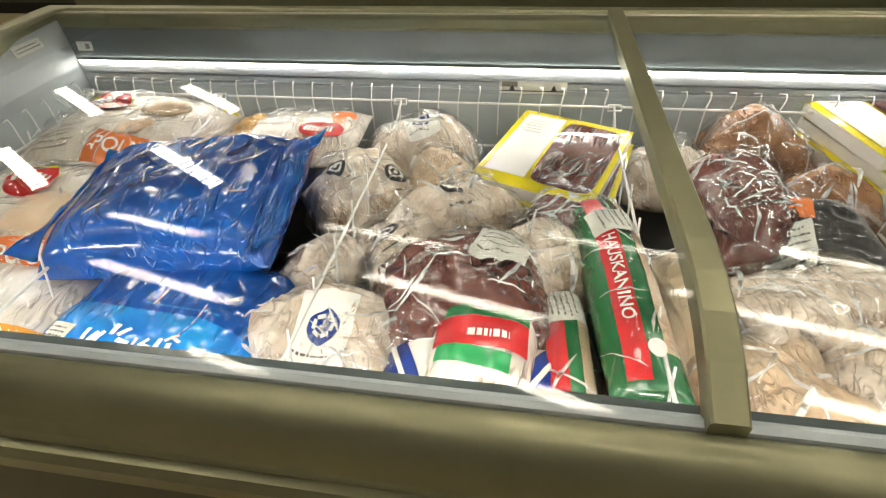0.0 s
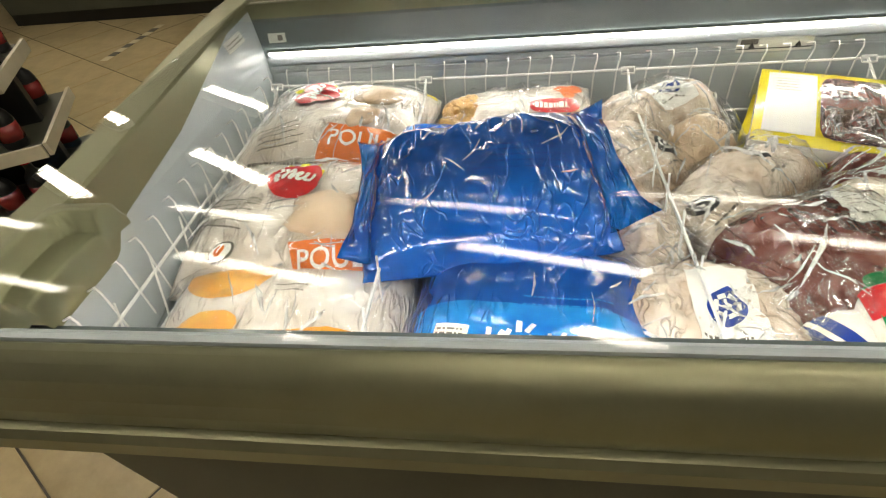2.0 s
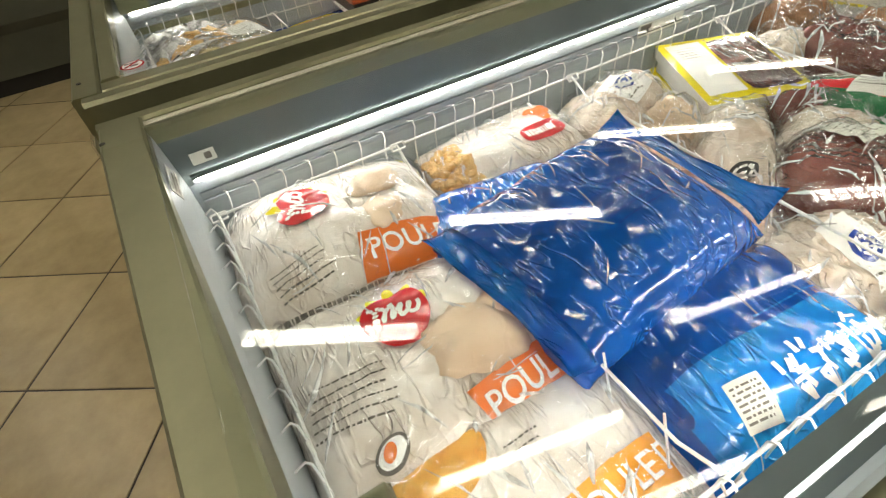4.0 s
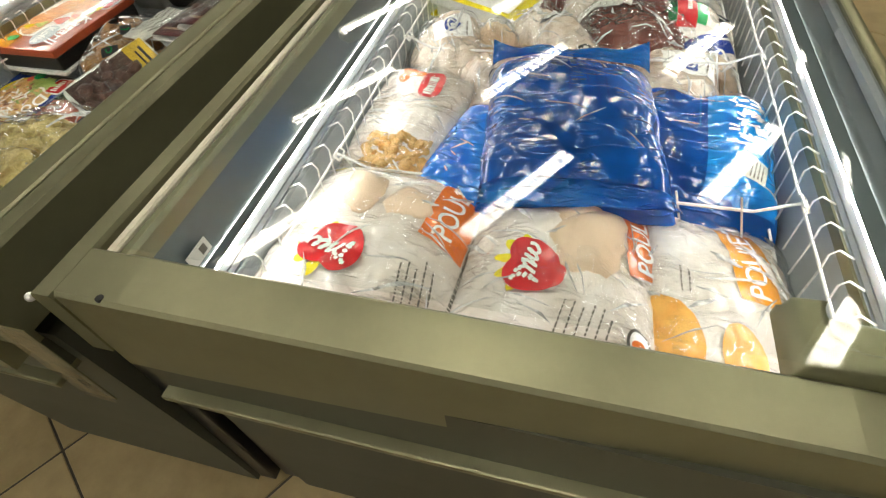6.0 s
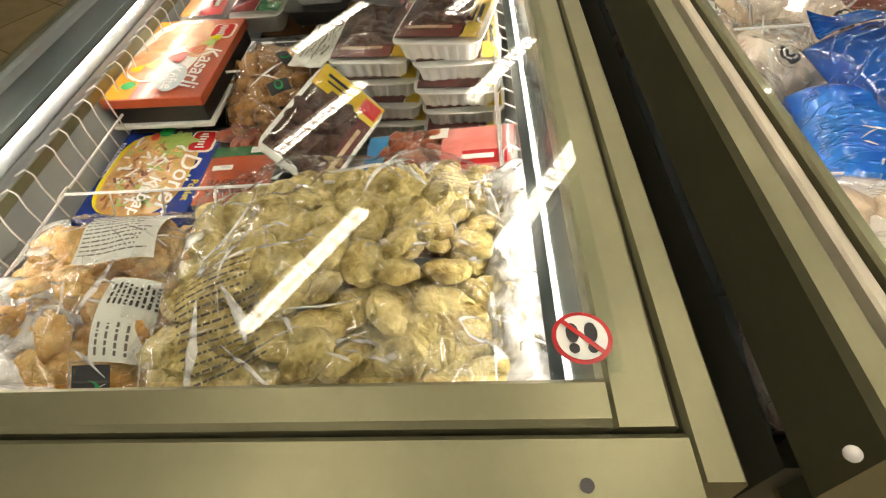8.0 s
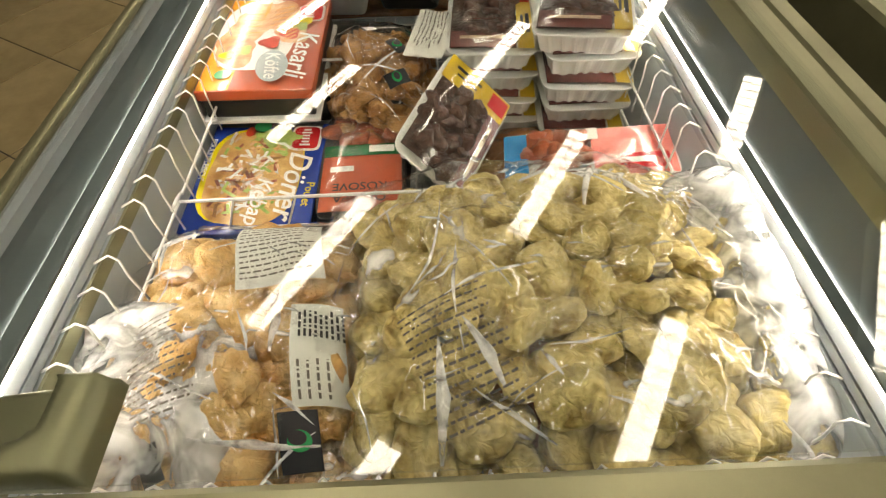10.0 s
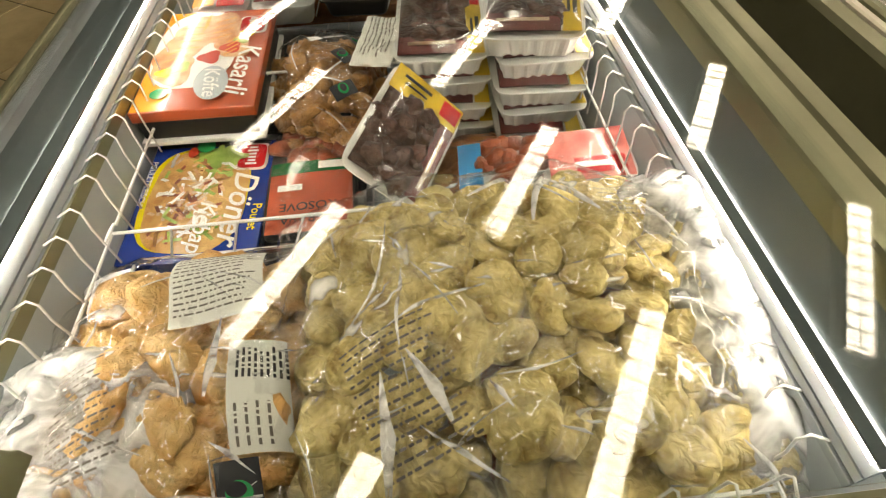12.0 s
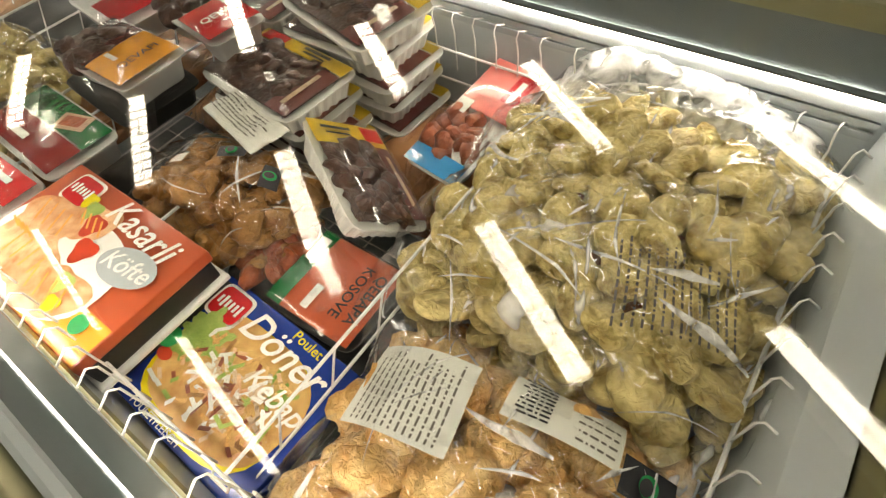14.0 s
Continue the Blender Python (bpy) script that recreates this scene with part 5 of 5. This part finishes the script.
put(bx, "lettering", fl.text("Poulet", 0.019, 0.045, 0.083, -3, 0.0030), "yellow")
put(bx, "lettering", fl.text("POULETFLEISCH", 0.0125, -0.03, -0.086, 0, 0.0026), "white")
put(bx, "halal_mark", fl.spot(oval(0.014, 0.014), -0.102, -0.012, 0, 3, 24, 0.0066), "lightgreen")


def tray_body(th, lx, ly, h, key, rim=0.008, taper=0.014, ribs=True, z=0.0):
    """A tapered ribbed tray with a flange, open side up at z."""
    n = 144
    shape = rounded(lx, ly, 9)

    def loop(bm, shrink, zz, wave):
        out = []
        for i in range(n):
            t = 2 * math.pi * i / n
            r = shape(t)
            k = wave * (1 if i % 4 < 2 else -1) if ribs else 0
            x, y = r * math.cos(t), r * math.sin(t)
            d = math.hypot(x, y)
            out.append(bm.verts.new((x * (1 - (shrink + k) / d), y * (1 - (shrink + k) / d), zz)))
        return out
    bm = bmesh.new()
    rings = [loop(bm, 0, z, 0), loop(bm, 0, z - 0.003, 0), loop(bm, rim, z - 0.0035, 0.0), loop(bm, rim + 0.003, z - 0.008, 0.002), loop(bm, rim + taper, z - h + 0.004, 0.002), loop(bm, rim + taper + 0.004, z - h, 0)]
    for a, b in zip(rings, rings[1:]):
        for i in range(n):
            bm.faces.new((a[i], a[(i + 1) % n], b[(i + 1) % n], b[i]))
    bm.faces.new(rings[-1])
    bm.faces.new(rings[0][::-1])
    return part("tray", bm, M[key], th)


def meat_tray(x, y, z, lx, ly, rot, tray, label, prints, group, lumps=None, h=0.036, rx=0, ry=0, words=None):
    th = thing("food_tray", pose(x, y, z, rx, ry, rot), label, "food tray", group)
    tray_body(th, lx, ly, h, tray, ribs=tray == "foam")
    fl = Flat(0.0, 0.004, lx, ly)
    if lumps:
        me, u0, u1, v0, v1 = lumps
        scatter(th, "meat_piece", me, fl, u0, u1, v0, v1, 0.024, 5, 0.001, 30, 1)
    for w, hh, u, v, r, key, lift in prints:
        put(th, "printed_panel", fl.rect(w, hh, u, v, r, lift, 0.012), key)
    if words:
        for s, size, u, v, r, key in words:
            put(th, "lettering", fl.text(s, size, u, v, r, 0.0145), key)
    g = Flat(0.009 if lumps else 0.006, 0.006, lx, ly)
    put(th, "film", g.spot(rounded(lx * 0.97, ly * 0.97, 9), 0, 0, 0, 8, 48, 0.0), "film_thin", "clear film lid")
    return th


# minced meat rolls with a brick-red label
meat_tray(0.577, 1.768, 0.662, 0.135, 0.235, 91, "black", "black tray of meat rolls with a brick-red label", (
    (0.122, 0.115, 0, 0.052, 0, "brick", 0.006), (0.122, 0.026, 0, -0.018, 0, "green", 0.0068), (0.04, 0.016, -0.03, -0.018, 0, "white", 0.0085), (0.036, 0.012, 0.03, 0.026, 0, "white", 0.0085)),
    "trays of meat", (MEATBALL, -0.05, 0.05, -0.11, -0.035), 0.04, words=(("QEBAPA", 0.021, 0.0, 0.093, 0, "blackink"), ("KOSOVE", 0.021, 0.0, 0.070, 0, "blackink")))

# red and blue pack
meat_tray(0.538, 1.425, 0.690, 0.25, 0.105, 85, "foam", "meat pack with a pale red label and blue end", (
    (0.115, 0.098, -0.062, 0, 0, "pinkfade", 0.006), (0.07, 0.03, -0.075, 0.025, 0, "red", 0.0072), (0.035, 0.098, 0.107, 0, 0, "skyblue", 0.006), (0.05, 0.010, -0.065, 0.025, 0, "white", 0.0085), (0.03, 0.025, 0.0, -0.03, 0, "paper", 0.0135)),
    "trays of meat", (MEATBALL, 0.01, 0.085, -0.04, 0.04), 0.03, rx=-3, ry=7)

# leaning white tray of dark meat
KP = ((0.19, 0.024, 0.0, 0.050, 0, "amber", 0.006), (0.05, 0.022, -0.06, 0.050, 0, "red", 0.0072), (0.055, 0.006, 0.03, 0.054, 0, "blackink", 0.0085), (0.045, 0.004, 0.03, 0.046, 0, "blackink", 0.0085),
      (0.042, 0.098, 0.073, -0.012, 0, "darklabel", 0.0068), (0.008, 0.07, 0.072, -0.012, 0, "skin", 0.0085), (0.19, 0.10, 0.0, -0.012, 0, "darkmeat", 0.0055))
LP = ((0.048, 0.125, 0.073, 0.0, 0, "amber", 0.006), (0.030, 0.034, 0.076, -0.042, 0, "red", 0.0072), (0.006, 0.05, 0.080, 0.022, 0, "blackink", 0.0085), (0.004, 0.04, 0.068, 0.022, 0, "blackink", 0.0085),
      (0.14, 0.026, -0.02, -0.048, 0, "darklabel", 0.0068), (0.10, 0.007, -0.02, -0.048, 0, "skin", 0.0085), (0.145, 0.095, -0.02, 0.012, 0, "darkmeat", 0.0055))
meat_tray(0.602, 1.620, 0.708, 0.205, 0.135, -28, "foam", "white ribbed tray of dark meat leaning on its side", LP, "white meat trays", (MEATLUMP, -0.08, 0.04, -0.025, 0.045), 0.042, rx=40, ry=-10)

# stacks of white trays
t2 = meat_tray(0.845, 1.545, 0.748, 0.235, 0.155, 175, "foam", "white ribbed tray of dark meat, stacked", tuple((w * 1.15, h * 1.1, u * 1.15, v * 1.15, r, k, l) for w, h, u, v, r, k, l in KP), "white meat trays", (MEATLUMP, -0.08, 0.08, -0.035, 0.03), 0.042)
for k in range(1, 4):
    copy_thing(t2, pose(0.845 + 0.006 * (k % 2), 1.545 - 0.006 * k, 0.748 - 0.047 * k, 0, 0, 175 + 3 * (k % 2)))
copy_thing(t2, pose(0.785, 1.402, 0.806, 3, 0, 167))
for k in range(1, 5):
    copy_thing(t2, pose(0.79 + 0.01 * (k % 2), 1.398 - 0.004 * k, 0.806 - 0.047 * k, 0, 0, 176 + 4 * (k % 2)))

# foil trays at the back
t3 = meat_tray(1.04, 1.678, 0.802, 0.205, 0.12, 180, "alu", "foil tray of dark meat with an orange label", (
    (0.095, 0.108, 0.045, 0, 0, "orange2", 0.006), (0.09, 0.108, -0.05, 0, 0, "meat", 0.0055), (0.03, 0.008, 0.02, -0.02, 0, "white", 0.0075)), "foil trays", (MEATLUMP, -0.09, -0.015, -0.04, 0.04), 0.045,
    words=(("QEVAPI", 0.021, 0.07, 0, 90, "blackink"),))
meat_tray(1.05, 1.685, 0.752, 0.22, 0.14, 176, "black", "black tray under a foil tray", (), "foil trays", None, 0.04)
meat_tray(1.005, 1.53, 0.802, 0.215, 0.105, 172, "alu", "foil tray of dark meat with a red label", (
    (0.10, 0.095, 0.045, 0, 0, "red", 0.006), (0.03, 0.010, 0.02, 0.03, 0, "white", 0.0075)), "foil trays", (MEATLUMP, -0.09, -0.02, -0.035, 0.035), 0.045, words=(("QEVAPI", 0.022, 0.06, 0, 90, "white"),))
meat_tray(1.08, 1.825, 0.742, 0.245, 0.12, 178, "alu", "foil tray with a maroon label and a plate picture", (
    (0.22, 0.055, 0.0, -0.025, 0, "maroon", 0.006), (0.22, 0.05, 0.0, 0.03, 0, "green", 0.0058), (0.05, 0.012, -0.02, -0.03, 0, "white", 0.0075), (0.06, 0.035, 0.04, 0.03, 20, "skin", 0.0075), (0.04, 0.022, 0.04, 0.03, 20, "kofte", 0.009)), "foil trays", None, 0.045)
meat_tray(1.07, 1.945, 0.742, 0.23, 0.105, 181, "alu", "foil tray with a red and yellow label", (
    (0.21, 0.05, 0.0, 0.02, 0, "red", 0.006), (0.08, 0.04, 0.06, -0.03, 0, "roast", 0.006), (0.08, 0.010, 0.03, 0.025, 0, "white", 0.0075)), "foil trays", None, 0.045)
meat_tray(1.02, 1.405, 0.77, 0.2, 0.13, 178, "foam", "white tray of dark meat at the back", KP, "white meat trays", None, 0.04)
meat_tray(1.27, 1.55, 0.77, 0.22, 0.13, 174, "alu", "foil tray of dark meat at the back", ((0.1, 0.1, 0.04, 0, 0, "red", 0.006),), "foil trays", None, 0.045)
meat_tray(1.27, 1.40, 0.77, 0.22, 0.13, 182, "alu", "foil tray of dark meat at the back", ((0.1, 0.1, 0.04, 0, 0, "maroon", 0.006),), "foil trays", None, 0.045)

# brown fried pieces in a clear bag with small stickers
th, f = soft_thing("fried_bag", "clear bag of brown fried pieces with small black stickers", "food bag", 0.775, 1.742, 0.738, 0.29, 0.18, 0.085, 8, None, 220, "", 0.0, 0.02, 2.6)
scatter(th, "fried_piece", BROWN, f, -0.13, 0.13, -0.08, 0.08, 0.036, 9, 0.014, 35, 2)
film_over(th, f, 0.006, 221, "film_thin", "bag_film", 1.08, 40, 0.008)
folds(th, f, 8, 80, 0.014)
for u, v, r in ((-0.02, -0.03, 30), (0.05, -0.06, 15), (-0.09, -0.02, -70)):
    put(th, "sticker", f.rect(0.038, 0.024, u, v, r, 0.016, 0.012), "blackink", "black sticker")
    put(th, "sticker_mark", f.spot(oval(0.008, 0.009), u, v, r, 2, 14, 0.018), "lightgreen")
    put(th, "mark_centre", f.spot(oval(0.005, 0.0065), u, v, r, 2, 14, 0.0194), "blackink")
put(th, "sticker", f.rect(0.022, 0.02, 0.045, 0.01, 20, 0.016), "white")
th, f = soft_thing("paper_label", "loose creased grey paper label with small print", "label", 0.80, 1.652, 0.752, 0.15, 0.066, 0.003, 168, M["paper"], 222, "", 0.009, 0.010, 6.0, n=36, under=0.02)
put(th, "small_print", f.bars(0.13, 0.045, 7, 0.0, 0.0, 0, 0.003, 8, 0.4), "ink")

# more bags further along
th, f = soft_thing("nugget_bag", "clear bag of pale breaded nuggets further along", "food bag", 1.38, 1.83, 0.79, 0.34, 0.30, 0.12, 10, None, 230, "", 0.0, 0.03, 2.6)
scatter(th, "nugget", NUG, f, -0.16, 0.16, -0.14, 0.14, 0.048, 17, 0.016, 38, 2)
film_over(th, f, 0.008, 231, "film", "bag_film", 1.10, 40, 0.012)

# ---- stickers and signs on the freezers ----
fs = thing("frame_sticker", pose(0.0715, 0.965, 0.868, 70, 0, 90), "white printed sticker inside the freezer's end frame", "sticker")
fl = Flat(0.0)
part("sticker_base", bbox(-0.035, 0.035, -0.010, 0.010, 0, 0.001), M["paper"], fs)
put(fs, "small_print", fl.bars(0.06, 0.012, 2, 0, 0, 0, 0.0022, 4), "ink")
ws = thing("wall_sticker", pose(0.115, 1.0545, 0.842, 80, 0, 0), "small white sticker on the inner liner", "sticker")
part("sticker_base", bbox(-0.018, 0.018, -0.009, 0.009, 0, 0.001), M["paper"], ws)
put(ws, "small_print", fl.rect(0.010, 0.010, 0.007, 0, 0, 0.0016, 0.02), "ink")
ll = thing("load_line_sticker", pose(1.06, 1.0535, 0.776, 90, 0, 0), "pale load line sticker with two dark arrows on the liner", "sticker")
part("sticker_base", bbox(-0.065, 0.065, -0.012, 0.014, 0, 0.001), M["paper"], ll)
put(ll, "load_line", fl.rect(0.128, 0.0022, 0, -0.006, 0, 0.0018, 0.2), "blackink")
for u in (-0.04, 0.04):
    put(ll, "arrow", fl.spot(lambda t: 0.007 if abs(math.sin(1.5 * t + math.pi / 4)) < 0.3 else 0.004, u, -0.001, 0, 1, 12, 0.0022), "blackink")
put(ll, "grey_panel", fl.rect(0.03, 0.010, -0.045, 0.007, 0, 0.0018, 0.2), "ink")
ns = thing("warning_sticker", pose(0.071, 1.302, 0.9115, 0, 0, -90), "round white sticker with two black feet crossed out in red", "sticker")
part("sticker_base", bbox(-0.001, 0.001, -0.001, 0.001, -0.0012, -0.0002), M["white"], ns)
put(ns, "disc", fl.spot(oval(0.0195, 0.0195), 0, 0, 0, 2, 40, 0.0), "red")
put(ns, "disc", fl.spot(oval(0.0165, 0.0165), 0, 0, 0, 2, 40, 0.0006), "white")
for u in (-0.006, 0.006):
    put(ns, "foot_mark", fl.spot(oval(0.0042, 0.0075), u, 0.003, 0, 2, 20, 0.0012), "blackink")
    put(ns, "foot_mark", fl.spot(oval(0.0034, 0.0038), u, -0.0085, 0, 2, 16, 0.0012), "blackink")
put(ns, "cross_bar", fl.rect(0.036, 0.0034, 0, 0, -45, 0.0018, 0.05), "red")
tg = thing("price_tag_holder", pose(-0.022, 1.178, 0.70, 0, 0, 0), "clear plastic price tag holder hanging between the freezers", "price tag")
part("plastic_sheet", bbox(-0.003, 0.0, -0.022, 0.022, 0.0, 0.165, 0.001), M["film_thin"], tg)
part("paper_insert", bbox(0.0005, 0.0015, -0.020, 0.020, 0.0, 0.16), M["frame"], tg)
g = Flat(0.0).text("PE", 0.034, 0, 0)
bmesh.ops.transform(g, matrix=pose(-0.005, 0.0, 0.022, 90, 0, -90), verts=g.verts)
put(tg, "lettering", g, "blackink")
kn = bmesh.new()
bmesh.ops.create_uvsphere(kn, u_segments=16, v_segments=10, radius=0.005)
tagged(part("white_knob", kn, M["white"], None, "", True), "small white knob on the freezer's corner", "knob").location = (0.004, 1.152, 0.885)

# ---- drinks rack beyond the freezer's end ----
rk = thing("drinks_rack", pose(-1.22, 1.30, 0, 0, 0, 28), "dark stepped rack of bottles with pale shelf edges", "shelf")
for k in range(4):
    z = 0.12 + 0.19 * k
    d = 0.30 - 0.035 * k
    part("shelf_board", bbox(-0.40, 0.40 - 0.03 * k, -d, d, z - 0.02, z, 0.003), M["frame_dark"], rk)
    part("shelf_edge", bbox(-0.40, 0.40 - 0.03 * k, -d - 0.012, -d - 0.001, z - 0.03, z + 0.012, 0.002), M["rail"], rk, "pale shelf edge")
    part("shelf_edge", bbox(0.401 - 0.03 * k, 0.413 - 0.03 * k, -d, d, z - 0.03, z + 0.012, 0.002), M["rail"], rk, "pale shelf edge")
part("back_frame", bbox(-0.42, 0.30, -0.02, 0.02, 0.0, 0.80, 0.004), M["black"], rk)
BOT = bmesh.new()
prof = ((0.0, 0.0), (0.032, 0.0), (0.034, 0.01), (0.034, 0.085), (0.028, 0.105), (0.013, 0.125), (0.012, 0.145), (0.014, 0.147), (0.014, 0.158), (0.0, 0.158))
rings = [[BOT.verts.new((r * math.cos(k * math.pi / 7), r * math.sin(k * math.pi / 7), z)) for k in range(14)] for r, z in prof[1:-1]]
for a, b in zip(rings, rings[1:]):
    for k in range(14):
        BOT.faces.new((a[k], a[(k + 1) % 14], b[(k + 1) % 14], b[k]))
BOT.faces.new(rings[0])
BOT.faces.new(rings[-1])
b0 = None
rng = random.Random(2)
for k in range(4):
    for i in range(7):
        for j in (-1, 1):
            z, d = 0.12 + 0.19 * k, 0.24 - 0.035 * k
            m = rk.matrix_basis @ pose(-0.34 + 0.1 * i, j * d, z, 0, 0, rng.uniform(0, 360))
            if b0 is None:
                b0 = thing("bottle", m, "small dark bottle with a red cap on the rack", "bottle", "bottles on the rack")
                part("glass_body", BOT, M["black"], b0, "", True)
                g = bmesh.new()
                bmesh.ops.create_cone(g, cap_ends=True, segments=14, radius1=0.0352, radius2=0.0352, depth=0.05, matrix=Matrix.Translation((0, 0, 0.05)))
                part("paper_band", g, M["maroon"], b0, "", True)
                g = bmesh.new()
                bmesh.ops.create_cone(g, cap_ends=True, segments=14, radius1=0.0155, radius2=0.015, depth=0.016, matrix=Matrix.Translation((0, 0, 0.155)))
                part("cap", g, M["red"], b0)
            else:
                copy_thing(b0, m)

# black and yellow marking tape on the floor
tp = thing("floor_tape", pose(-2.24, 3.67, 0.0012, 0, 0, 86), "strip of black and cream marking tape on the floor tiles", "tape")
for k in range(9):
    part("tape_piece", bbox(-0.36 + 0.08 * k, -0.28 + 0.08 * k, -0.03, 0.03, 0, 0.001), M["black" if k % 2 else "rail"], tp)
lt = thing("paper_scrap", pose(-0.36, 1.02, 0.002, 0, 0, 35), "crumpled scrap of white and maroon paper on the floor", "litter")
f = Soft(0.10, 0.16, 0.012, 61, 0.008, 0.01)
part("scrap", f.bag(14, 14, 0.1), M["paper"], lt, "", True)
put(lt, "print", f.rect(0.04, 0.07, -0.01, -0.02, 10, 0.003), "maroon")

# ---- floor tiles ----
TS, GAP, c32 = 0.485, 0.006, math.cos(radians(-32))
tile = bbox(-TS / 2 + GAP / 2, TS / 2 - GAP / 2, -TS / 2 + GAP / 2, TS / 2 - GAP / 2, -0.0038, 0.0, 0.002, 1)
first = None
rest = bmesh.new()
for i in range(-26, 27):
    for j in range(-26, 27):
        a, b = (i + 0.5) * TS, 1.555 + (j + 0.5) * TS
        x, y = a * c32 + b * 0.53, a * -0.53 + b * 0.848
        if not (X0 + 0.3 < x < X1 - 0.3 and Y0 + 0.3 < y < Y1 - 0.3):
            continue
        near = -3.6 < x < 3.2 and -0.9 < y < 4.1
        if near:
            if first is None:
                first = part("tile", tile, M["tile"], floor)
                ob = first
            else:
                ob = new("tile", first.data)
                ob.parent = floor
            ob.matrix_basis = pose(x, y, 0, 0, 0, -32)
        else:
            h = TS / 2 - GAP / 2
            m = pose(x, y, 0, 0, 0, -32)
            rest.faces.new([rest.verts.new(m @ Vector(p)) for p in ((-h, -h, 0), (h, -h, 0), (h, h, 0), (-h, h, 0))])
tagged(part("far_tiles", rest, M["tile"], floor), kind="stuff")
